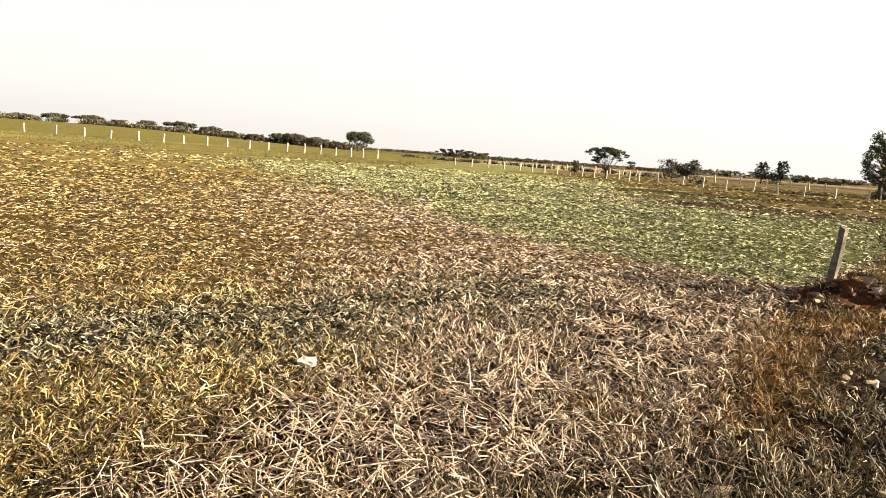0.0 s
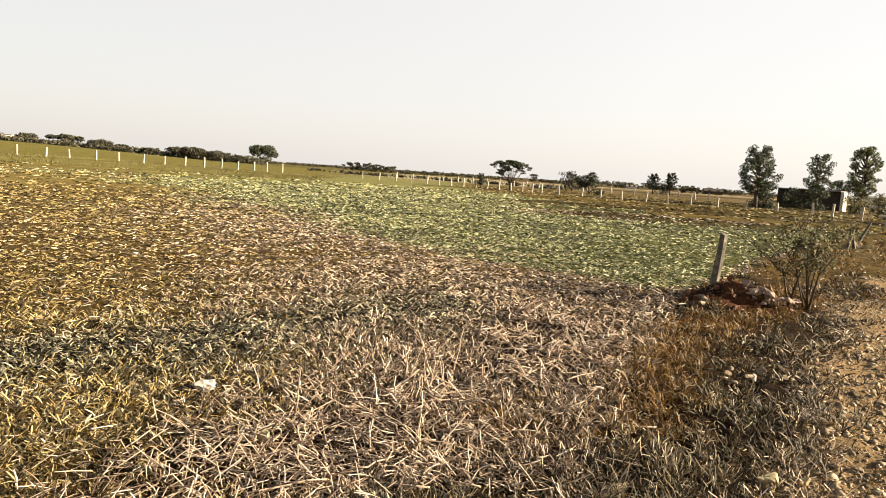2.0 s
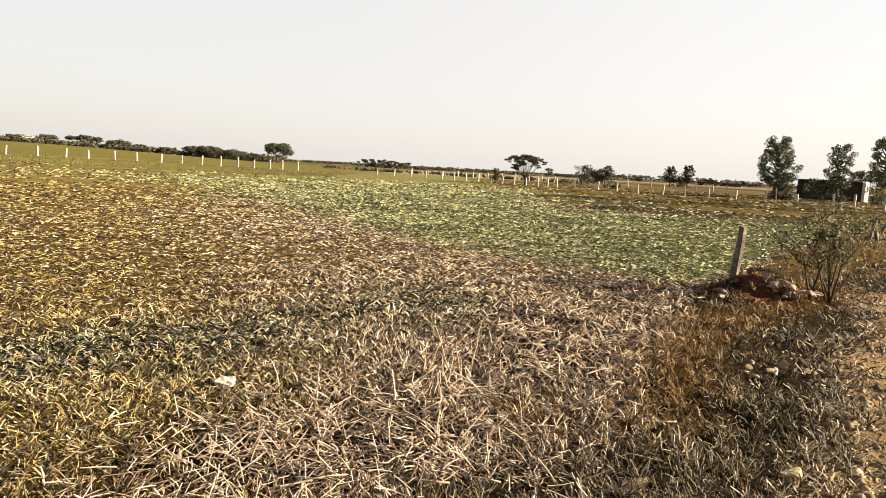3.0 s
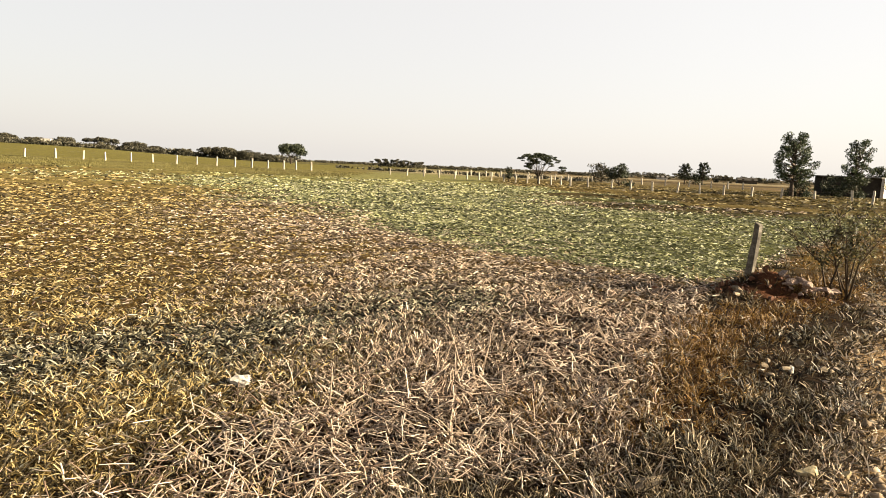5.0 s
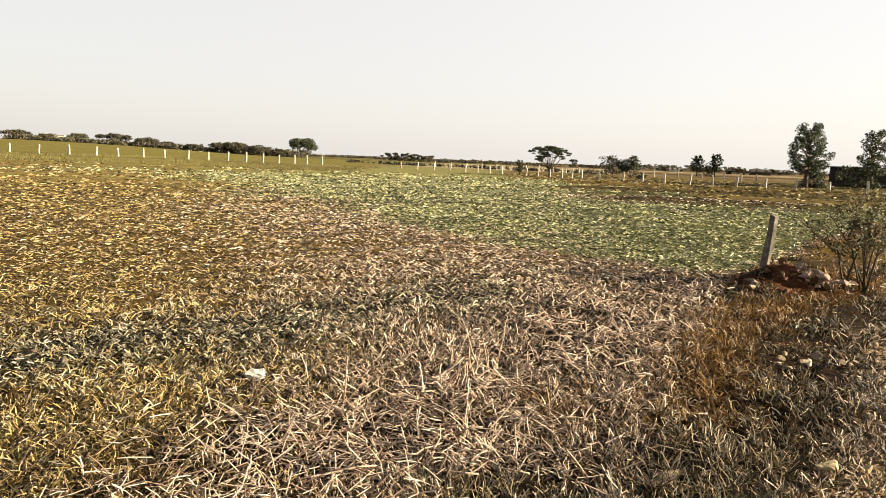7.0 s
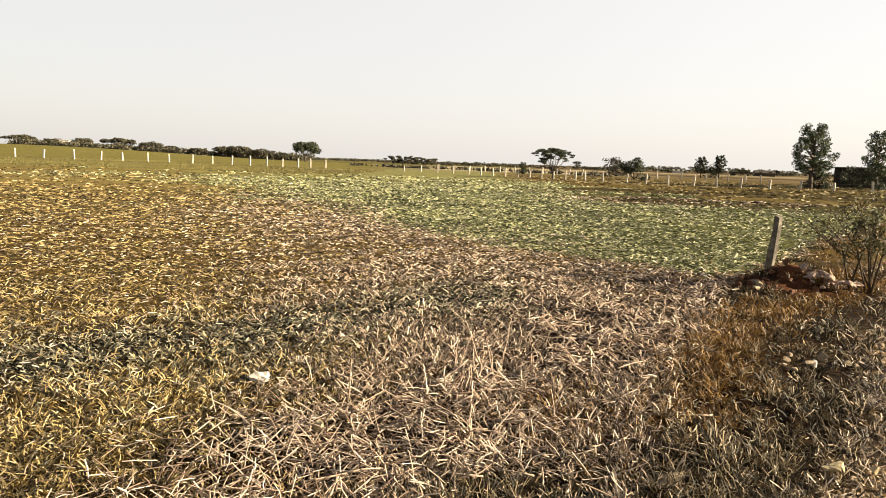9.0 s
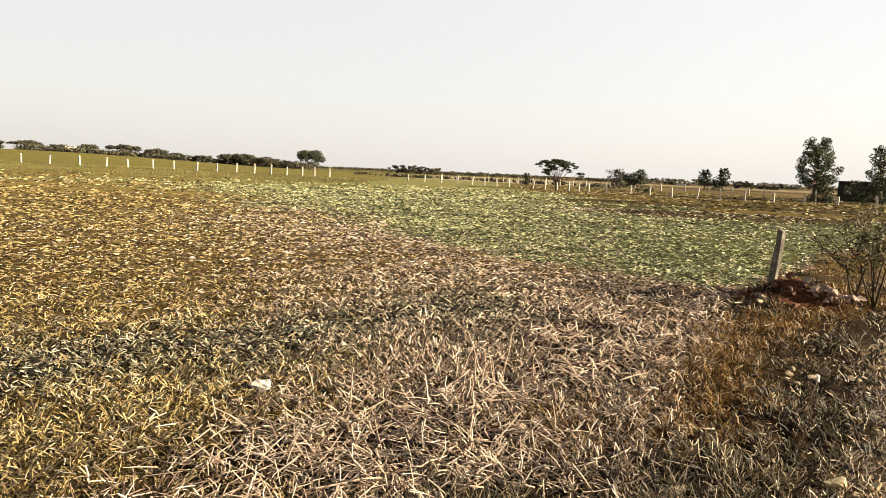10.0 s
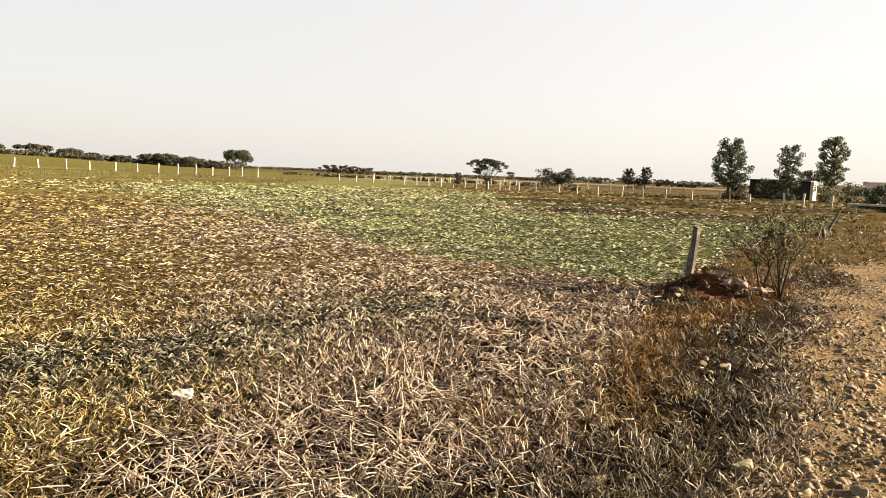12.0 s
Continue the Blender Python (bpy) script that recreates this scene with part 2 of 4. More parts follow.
def land(x, y):
    """Shares of each kind of land at a place: crop, weeds, straw, verge, road, tall grass, fallow."""
    wob = (wave(x, y, 1.3, 3) - 0.5) * 1.0
    r = np.hypot(x, y)
    road = smooth(-0.35, 0.45, beside(x, y, ROAD_EDGE) + wob * 0.8)
    verge = smooth(-0.35, 0.35, beside(x, y, VERGE_EDGE) + wob * 0.7) * (1 - road)
    field = (1 - road) * (1 - verge)
    edge = (y - np.interp(x, CROP_EDGE_X, CROP_EDGE_Y)) + wob * (0.6 + r * 0.03)
    crop = smooth(-0.5 - 0.12 * r * smooth(2, -6, x), 0.9 + 0.02 * r + 0.2 * r * smooth(2, -6, x), edge + (wave(x, y, 0.25, 4) - 0.5) * 0.3 * r * smooth(4, -4, x)) * field
    crop = crop * (1 - 0.75 * smooth(-0.15, -0.6, x / np.maximum(y, 1)))
    tall = smooth(60, 64, y + 0.02 * x + wob * 3 + 3.5 * smooth(-8, 6, x) * 12) * smooth(-11, -20, x) * field
    brown = smooth(0.0, 1.5, (y - np.interp(x, [2, 10, 16, 22, 40], [84, 64, 33, 31, 44])) + wob * 3) * smooth(4, 12, x) * field
    crop = crop * (1 - tall) * (1 - brown)
    inner = field * (1 - smooth(-0.5, 0.9, edge)) * smooth(16, 12, y)
    # a band of low dark weeds that runs across the dry stubble
    mid = np.interp(x, [-8, -3.2, -2, -1.2, -0.4, 0.4, 1.2], [3.0, 5.8, 6.7, 7.4, 8.1, 8.7, 9.1])
    half = np.interp(x, [-8, -3, -1.5, 0, 1], [1.8, 1.5, 1.8, 2.0, 1.4])
    weeds = np.exp(-((y - mid + wob * 0.9) / half) ** 2 * 1.3) * smooth(2.0, 0.6, x) * inner
    # straw lying from the corner by the verge towards the camera
    sm = np.interp(y, [2.5, 3.6, 4.8, 6.0, 8.0, 10.5], [-0.75, -0.3, 0.45, 1.1, 2.3, 3.9])
    sh = np.interp(y, [2.5, 3.6, 5, 7, 10.5], [1.5, 1.4, 1.25, 1.35, 1.2])
    straw = smooth(1.6, 0.3, np.abs(x - sm + wob * 0.5) / sh) * smooth(11.8, 9.5, y) * inner
    # dark soil strips for the shade along fallow furrows and before the tall grass
    lines = smooth(0.52, 0.7, wave(x * 0.05, y + 0.2 * x, 1.1, 33)) * smooth(26, 34, y) * smooth(100, 80, y) * smooth(3, 9, x) * field
    bund_shade = np.exp(-((y - 60.3 - 0.02 * x - wob) / 0.9) ** 2) * smooth(-2, -14, x) * field
    furrow = np.clip(0.85 * lines + 0.25 * bund_shade * wave(x, y, 0.4, 37), 0, 1)
    bund = 1.0 * np.exp(-((y - 57.3 - 0.02 * x - wob) / 1.0) ** 2) * smooth(-2, -14, x) * field * wave(x, y, 0.5, 36)
    crop, brown, tall = crop * (1 - furrow), brown * (1 - furrow), tall * (1 - furrow)
    # a narrow trodden path between the stubble and the crop
    path = 0.75 * np.exp(-((edge + 0.1) / (0.18 + 0.006 * r)) ** 2) * smooth(-9, -5, x) * smooth(5.5, 3, x) * field * smooth(0.2, 0.45, wave(x, y, 0.9, 40))
    bund = np.maximum(bund, path)
    crop = crop * (1 - path)
    heap = np.exp(-(((x - 5.35) / 0.8) ** 2 + ((y - 10.2) / 0.6) ** 2)) * smooth(0.25, 0.5, wave(x, y, 6, 39))
    # near-black soil with dark weeds at the near end of the straw
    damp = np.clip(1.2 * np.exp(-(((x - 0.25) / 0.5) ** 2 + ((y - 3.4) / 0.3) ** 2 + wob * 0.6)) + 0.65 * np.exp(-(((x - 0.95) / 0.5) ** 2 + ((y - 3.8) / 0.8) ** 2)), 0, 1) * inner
    straw = straw * (1 - 0.5 * np.exp(-(((x - 1.4) / 0.45) ** 2 + ((y - 4.5) / 0.9) ** 2))) * (1 - 0.97 * damp) * (0.55 + 0.45 * smooth(0.3, 0.6, wave(x, y, 1.6, 38)))
    weeds = weeds * (1 - 0.8 * damp)
    return dict(crop=crop, weeds=weeds * (1 - 0.6 * straw), straw=straw, verge=verge, road=road, tall=tall, brown=brown, heap=heap, furrow=furrow, pale_bund=bund, damp=damp)


def height(x, y):
    r = np.hypot(x, y)
    # the fine relief ends where the sheet's mesh grows coarse
    fine = smooth(1.2, 2.4, r) * smooth(0.55, 0.72, y / np.maximum(r, 0.01))
    h = (wave(x, y, 0.35, 5) - 0.5) * 0.05 + (wave(x, y, 6, 8) - 0.5) * 0.035 * smooth(40, 12, r) * np.maximum(fine, smooth(9, 5, r) * 0.6)
    k = land(x, y)
    h = h + (wave(x, y, 34, 9) - 0.5) * 0.045 * smooth(11, 5, r) * fine * (1 - 0.75 * k["road"])
    h = h + 0.05 * k["verge"] * wave(x, y, 3, 12)
    # spoil heap at the foot of the corner post, and low bunds in the far fields
    h = h + (0.03 * (wave(x, y, 13, 14) - 0.5) * (0.2 + 1.2 * wave(x, y, 2.3, 17)) + 0.05 * (wave(0.35 * x, y, 5, 16) - 0.5)) * k["road"] * smooth(30, 12, r) * (0.3 + 0.7 * fine) + (0.25 * np.exp(-(((x - 5.32) / 0.62) ** 2 + ((y - 10.3) / 0.45) ** 2)) + 0.08 * np.exp(-(((x - 5.5) / 0.3) ** 2 + ((y - 10.25) / 0.3) ** 2))) * (0.45 + 0.75 * wave(x, y, 5, 13) + 0.4 * wave(x, y, 14, 15))
    h = h + 0.28 * np.exp(-((y - 61.5 - 0.02 * x) / 1.1) ** 2) * smooth(-2, -14, x)
    u = y + 0.25 * x
    for c in (37.5, 44, 53, 66):
        h = h + 0.24 * np.exp(-((u - c - 1.5 * (wave(x, y, 0.12, int(c)) - 0.5)) / 0.9) ** 2) * smooth(5, 11, x) * smooth(46, 34, x)
    # the land rises gently towards the far trees
    return h + 0.5 * smooth(55, 130, y) * smooth(-10, -60, x) + 2.6 * smooth(105, 235, r) * smooth(-0.24, -0.58, x / np.maximum(r, 1))


# under weeds, straw and verge the tone also holds the shade between blades
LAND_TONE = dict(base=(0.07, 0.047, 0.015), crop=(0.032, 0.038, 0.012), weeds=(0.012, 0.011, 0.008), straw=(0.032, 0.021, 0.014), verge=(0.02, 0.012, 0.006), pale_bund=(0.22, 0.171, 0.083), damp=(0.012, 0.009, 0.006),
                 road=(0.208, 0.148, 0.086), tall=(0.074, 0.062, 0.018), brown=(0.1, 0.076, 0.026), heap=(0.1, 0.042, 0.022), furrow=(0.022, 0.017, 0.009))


def build_ground():
    """One sheet from under the camera to the horizon, finest where it is seen closest."""
    ang = np.radians(np.concatenate([np.linspace(-45, 49, 380), np.linspace(49.5, 80, 60), np.linspace(83, 277, 65), np.linspace(280, 314.5, 60)]))
    rings = [0.3, 0.6, 0.9, 1.2, 1.5, 1.8, 2.1]
    while rings[-1] < 24:
        rings.append(rings[-1] + max(0.02, rings[-1] ** 2 / 2060 * 2.1))
    while rings[-1] < 90:
        rings.append(rings[-1] + 0.7)
    while rings[-1] < 4500:
        rings.append(rings[-1] * (1.025 if rings[-1] < 340 else 1.09))
    rr, aa = np.meshgrid(np.array(rings), ang, indexing="ij")
    x, y = rr * np.sin(aa), rr * np.cos(aa)
    z = height(x, y)
    n, m = x.shape
    me = bpy.data.meshes.new("ground")
    co = np.stack([x, y, z], -1).reshape(-1, 3)
    co = np.vstack([co, [[0, 0, height(np.array([0.0]), np.array([0.0]))[0]]]])
    i, j = np.meshgrid(np.arange(n - 1), np.arange(m), indexing="ij")
    a, b = i * m + j, i * m + (j + 1) % m
    quads = np.stack([a, a + m, b + m, b], -1).reshape(-1, 4)
    centre = len(co) - 1
    tris = [(centre, j, (j + 1) % m) for j in range(m)]
    me.from_pydata(co.tolist(), [], quads.tolist() + tris)
    me.polygons.foreach_set("use_smooth", np.ones(len(me.polygons), bool))
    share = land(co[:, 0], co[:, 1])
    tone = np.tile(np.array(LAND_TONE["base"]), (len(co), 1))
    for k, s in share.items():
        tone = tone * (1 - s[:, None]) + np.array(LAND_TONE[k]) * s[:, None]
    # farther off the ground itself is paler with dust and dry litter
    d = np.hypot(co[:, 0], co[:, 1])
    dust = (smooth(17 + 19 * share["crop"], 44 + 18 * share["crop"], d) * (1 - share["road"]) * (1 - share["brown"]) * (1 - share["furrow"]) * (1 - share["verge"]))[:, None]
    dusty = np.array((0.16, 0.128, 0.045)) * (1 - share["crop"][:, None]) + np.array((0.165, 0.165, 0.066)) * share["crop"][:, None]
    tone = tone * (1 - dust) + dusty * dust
    # a softer, grassier green by the track's corner
    olive = (share["crop"] * smooth(4, 9, co[:, 0]) * smooth(34, 24, co[:, 1]))[:, None]
    tone = tone * (1 - olive) + np.array((0.055, 0.06, 0.018)) * olive
    far_verge = (share["verge"] * smooth(11.5, 15, co[:, 1]))[:, None]
    tone = tone * (1 - far_verge) + np.array((0.082, 0.058, 0.017)) * far_verge
    # outside the thickly covered wedge the open soil takes a straw tone
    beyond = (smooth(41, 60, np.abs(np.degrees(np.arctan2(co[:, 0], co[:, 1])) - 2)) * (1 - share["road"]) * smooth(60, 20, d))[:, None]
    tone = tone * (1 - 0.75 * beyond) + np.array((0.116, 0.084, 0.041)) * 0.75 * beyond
    # far dry land and the pale track beyond the fences
    f = smooth(110, 170, d)[:, None]
    strip = wave(co[:, 0] * 0.12, co[:, 1] + 0.15 * co[:, 0], 0.11, 71)[:, None]
    plain = np.array((0.058, 0.058, 0.017)) * (1 - smooth(0.3, 0.7, strip)) + np.array((0.139, 0.122, 0.046)) * smooth(0.3, 0.7, strip)
    right = smooth(15, 45, co[:, 0])[:, None]
    plain = plain * (1 - right) + (np.array((0.052, 0.038, 0.017)) * (1 - smooth(0.3, 0.7, strip)) + np.array((0.116, 0.087, 0.041)) * smooth(0.3, 0.7, strip)) * right
    tone = tone * (1 - f) + plain * f
    meadow = (smooth(95, 112, d) * smooth(250, 225, d) * smooth(-14, -26, co[:, 0]))[:, None]
    tone = tone * (1 - meadow) + np.array((0.132, 0.121, 0.034)) * meadow
    pale = (smooth(118, 135, d) * smooth(300, 280, d) * smooth(-25, 5, co[:, 0]) * (smooth(225, 240, d) + smooth(55, 20, co[:, 0]) * smooth(240, 225, d)))[:, None] * (0.3 + 0.7 * smooth(0.42, 0.6, strip))
    tone = tone * (1 - pale) + np.array((0.36, 0.315, 0.22)) * pale
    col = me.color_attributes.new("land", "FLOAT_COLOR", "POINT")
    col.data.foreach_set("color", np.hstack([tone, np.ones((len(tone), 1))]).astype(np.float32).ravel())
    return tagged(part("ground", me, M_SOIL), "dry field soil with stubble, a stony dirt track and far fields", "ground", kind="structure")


build_ground()


# ---- grass, weeds and straw ----
def scatter(n, r0, r1, power, seed, a0=-43, a1=47):
    """Places in the wedge in front of the camera's stand, thinning out with distance."""
    r = np.random.RandomState(seed)
    u, e = r.rand(n), 2 - power
    d = (r0**e + u * (r1**e - r0**e)) ** (1 / e)
    a = np.radians(r.uniform(a0, a1, n))
    return d * np.sin(a), d * np.cos(a), r


def blades(name, x, y, r, per, length, lean, width, material, label, category, spread=0.03, bend=0.5, far=0.0017, curl=0.3, alike=0.35, lie=1.0, plain=False):
    """Tufts at x, y of bent, curled strips. length, lean (degrees from upright) and width are ranges; far off, the blades stand for wider wisps. alike: how near a blade's tone keeps to its tuft's; lie: how far the tufts lie down in the open field; plain: far blades with no bend in the middle."""
    n = len(x) * per
    bx, by = np.repeat(x, per), np.repeat(y, per)
    big = np.repeat(r.uniform(0.65, 1.3, len(x)), per)
    d = np.minimum(np.hypot(bx, by), 70)
    a = r.uniform(0, 2 * np.pi, n)
    s = spread * (1 + 0.05 * d) * big * np.sqrt(r.rand(n))
    bx, by = bx + s * np.cos(a), by + s * np.sin(a)
    bz = height(bx, by) - 0.008
    a2 = a + r.uniform(-0.9, 0.9, n)
    flat = smooth(5, 14, d) * lie
    tilt = np.radians(r.uniform(lean[0] + (72 - lean[0]) * flat, lean[1] + (92 - lean[1]) * flat, n))
    ln = r.uniform(length[0], length[1], n) * big
    ln = np.maximum(ln * (1 + 0.025 * np.minimum(d, 30)), np.minimum(0.0068 * d * lie * r.uniform(0.6, 1.4, n), 0.35))
    w = 0.5 * np.maximum(r.uniform(width[0], width[1], n), far * d * r.uniform(0.75, 1.2, n))
    out = np.stack([np.cos(a2), np.sin(a2), 0 * a2], -1)
    across = np.stack([-np.sin(a2), np.cos(a2), 0 * a2], -1)
    base = np.stack([bx, by, bz], -1)
    up = np.array([0, 0, 1.0])
    bow = (r.normal(0, curl, n) * ln)[:, None] * across
    t2 = np.minimum(tilt + bend * r.uniform(0.2, 1.5, n), 1.75)
    mid = base + 0.5 * ln[:, None] * (np.sin(tilt)[:, None] * out + np.cos(tilt)[:, None] * up) + 0.5 * bow
    tip = mid + 0.5 * ln[:, None] * (np.sin(t2)[:, None] * out + np.cos(t2)[:, None] * up) - 0.3 * bow
    roll = r.uniform(-1.2, 1.2, n)[:, None]
    side = (np.cos(roll) * across + np.sin(roll) * np.cross(across, tip - base) / ln[:, None]) * w[:, None]
    if plain:
        me = soup(name, np.stack([base - side * 0.95, base + side * 0.95, tip + side * 0.85, tip - side * 0.85], 1), [(0, 1, 2, 3)])
    else:
        v = np.stack([base - side * 0.85, base + side * 0.85, mid + side, mid - side, tip + side * 0.75, tip - side * 0.75], 1)
        me = soup(name, v, [(0, 1, 2, 3), (3, 2, 4, 5)])
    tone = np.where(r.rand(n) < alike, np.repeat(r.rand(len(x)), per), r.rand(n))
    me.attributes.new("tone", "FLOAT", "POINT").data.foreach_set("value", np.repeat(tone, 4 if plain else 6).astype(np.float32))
    return tagged(part(name, me, material), label, category, kind="stuff")


def chosen(n, r0, r1, power, seed, weight):
    x, y, r = scatter(n, r0, r1, power, seed)
    keep = r.rand(n) < weight(x, y, land(x, y))
    return x[keep], y[keep], r


def clumped(x, y, scale, seed, lo=0.35, hi=0.65):
    return smooth(lo, hi, wave(x, y, scale, seed))


def tufted(x, y, seed):
    """Small tufts with bare gaps between them, finer close to the camera's stand."""
    r = np.hypot(x, y)
    near = smooth(0.48, 0.57, wave(x, y, 34, 9))
    mid = smooth(0.47, 0.56, wave(x, y, 15, seed))
    rows = smooth(0.46, 0.56, wave(x * 0.5 + 0.2 * y, y - 0.1 * x, 3.4, seed + 50))
    wide = smooth(0.45, 0.56, wave(x * 0.4 + 0.2 * y, y - 0.1 * x, 1.4, seed + 60))
    k, q, w = smooth(6, 10, r), smooth(8, 14, r), smooth(17, 28, r)
    return (near * (1 - k) + mid * k) * (1 - 0.75 * q) + (rows * (1 - w) + wide * w) * 0.75 * q


def build_cover():
    def dry(x, y, k):
        free = 1 - np.maximum.reduce([k["crop"] * (1 - 0.3 * smooth(20, 14, y) * smooth(5, 1, x)), k["weeds"] * 0.88, k["straw"] * 0.7, k["verge"], k["road"], k["tall"], k["brown"] * 0.6, k["damp"] * 0.97, k["pale_bund"]])
        return free * (0.45 + 0.55 * tufted(x, y, 21)) * (0.12 + 0.88 * smooth(44, 19, np.hypot(x, y)))

    def gold(x, y):
        return smooth(-0.02, -0.5, x / np.maximum(y, 0.5) + 0.25 * (wave(x, y, 0.6, 28) - 0.5))

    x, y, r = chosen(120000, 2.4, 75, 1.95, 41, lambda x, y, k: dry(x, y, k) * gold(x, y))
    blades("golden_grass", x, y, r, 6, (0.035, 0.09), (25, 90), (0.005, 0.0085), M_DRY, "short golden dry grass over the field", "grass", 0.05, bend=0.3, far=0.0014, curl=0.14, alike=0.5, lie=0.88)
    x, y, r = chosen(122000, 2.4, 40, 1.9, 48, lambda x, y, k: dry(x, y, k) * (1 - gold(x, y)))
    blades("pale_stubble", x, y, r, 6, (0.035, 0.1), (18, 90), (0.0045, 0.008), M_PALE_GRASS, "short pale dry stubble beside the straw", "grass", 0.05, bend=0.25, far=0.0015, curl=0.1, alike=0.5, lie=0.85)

    # the same stubble goes on beside and behind the camera's stand
    a = np.random.RandomState(49)
    d, th = 15 * a.rand(62000) ** 0.95, np.radians(a.uniform(44, 319, 62000))
    d2, th2 = 2.7 * a.rand(9000) ** 0.5, np.radians(a.uniform(-45, 49, 9000))
    x, y = np.concatenate([d * np.sin(th), d2 * np.sin(th2)]), np.concatenate([d * np.cos(th), d2 * np.cos(th2)])
    keep = (a.rand(len(x)) < 1 - 0.93 * land(x, y)["road"]) & (a.rand(len(x)) < 0.25 + 0.75 * clumped(x, y, 5, 29))
    x, y = x[keep], y[keep]
    left = x < 0.5 * (wave(x, y, 0.8, 19) - 0.5) - 0.3
    for side, material, label in ((left, M_DRY, "short golden stubble on the near field edge"), (~left, M_PALE_GRASS, "short pale stubble beside the dirt track")):
        blades("roadside_stubble", x[side], y[side], a, 6, (0.04, 0.11), (40, 92), (0.006, 0.012), material, label, "grass", 0.08, plain=True)

    def weed(x, y, k):
        return np.clip(k["weeds"] * 1.1 + 0.08 * (1 - k["road"]) * (1 - k["straw"]), 0, 1) * (0.45 + 0.55 * tufted(x, y, 22))

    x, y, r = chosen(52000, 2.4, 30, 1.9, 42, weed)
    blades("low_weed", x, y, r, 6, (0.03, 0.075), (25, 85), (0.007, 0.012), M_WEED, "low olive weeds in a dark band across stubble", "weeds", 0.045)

    def crop(x, y, k):
        return k["crop"] * (0.4 + 0.6 * tufted(x, y, 23)) * smooth(82, 48, np.hypot(x, y)) * (1 - 0.5 * smooth(4, 9, x) * smooth(34, 24, y))

    x, y, r = chosen(115000, 9, 90, 2.3, 43, crop)
    blades("young_crop", x, y, r, 6, (0.05, 0.1), (30, 88), (0.008, 0.014), M_CROP, "young green crop plants covering the far field", "crop", 0.06, far=0.0014, lie=0.75, plain=True)

    def rusty(x, y, k):
        strip = np.exp(-((x - np.interp(y, [4.2, 5.4, 6.9, 8.3, 9.4], [1.6, 2.25, 2.95, 4.1, 5.5])) / np.interp(y, [4, 5.4, 9], [0.35, 0.45, 0.65])) ** 2) * smooth(4.2, 5.0, y) * smooth(10.6, 9.4, y)
        patch = strip + 0.7 * np.exp(-(((x - 0.95) / 0.4) ** 2 + ((y - 4.5) / 0.5) ** 2)) + 0.9 * np.exp(-(((x - 6.8) / 1.3) ** 2 + ((y - 11.2) / 1.2) ** 2)) + 0.22 * smooth(11.5, 14, y) * k["verge"]
        return np.clip(1.2 * patch, 0, 1)

    def rust(x, y, k):
        return rusty(x, y, k) * (1 - k["road"]) * (1 - 0.9 * k["crop"]) * (1 - 0.9 * k["heap"]) * (0.55 + 0.45 * clumped(x, y, 5, 24)) * smooth(60, 10, y)

    x, y, r = chosen(60000, 2.4, 60, 1.5, 44, rust)
    blades("rusty_grass", x, y, r, 10, (0.04, 0.11), (5, 65), (0.003, 0.006), M_RUST, "rust-brown dry grass on the verge beside the track", "grass", 0.05, 0.5, 0.0008, alike=0.25, lie=0)

    def vergeweed(x, y, k):
        edge = smooth(1.0, 0.1, beside(x, y, ROAD_EDGE)) * smooth(20, 10, y)
        return (0.9 * k["damp"] + k["verge"] * (0.2 + 0.8 * smooth(14.5, 11, y)) + 0.5 * k["road"] * edge) * (1 - 0.88 * rusty(x, y, k)) * (1 - 0.9 * k["heap"]) * (0.2 + 0.8 * tufted(x, y, 25)) * (0.3 + 0.7 * clumped(x, y, 3.4, 29, 0.4, 0.56))

    x, y, r = chosen(54000, 2.4, 40, 1.9, 45, vergeweed)
    blades("verge_weed", x, y, r, 8, (0.04, 0.11), (4, 66), (0.0026, 0.0058), M_VERGE, "dark olive weeds between the track and the field", "weeds", 0.05, 0.5, 0.0013, lie=0)

    def tall(x, y, k):
        return k["tall"] * smooth(118, 100, y)

    x, y, r = chosen(100000, 58, 125, 1.2, 46, tall)
    blades("tall_grass", x, y, r, 4, (0.07, 0.13), (5, 50), (0.02, 0.04), M_TALL, "tall yellow-green grass below the fence line", "grass", 0.12, far=0.0006, alike=0.2, lie=0, plain=True)

    def brown(x, y, k):
        return np.clip(k["brown"] + 0.5 * k["furrow"] * smooth(4, 12, x), 0, 1) * (0.15 + 0.85 * clumped(x * 0.3, y + 0.25 * x, 0.9, 26))

    x, y, r = chosen(40000, 25, 110, 1.5, 47, brown)
    blades("fallow_grass", x, y, r, 5, (0.05, 0.12), (40, 88), (0.02, 0.05), M_FALLOW, "brown fallow grass on low earth bunds", "grass", 0.08, far=0.0024, plain=True)


build_cover()


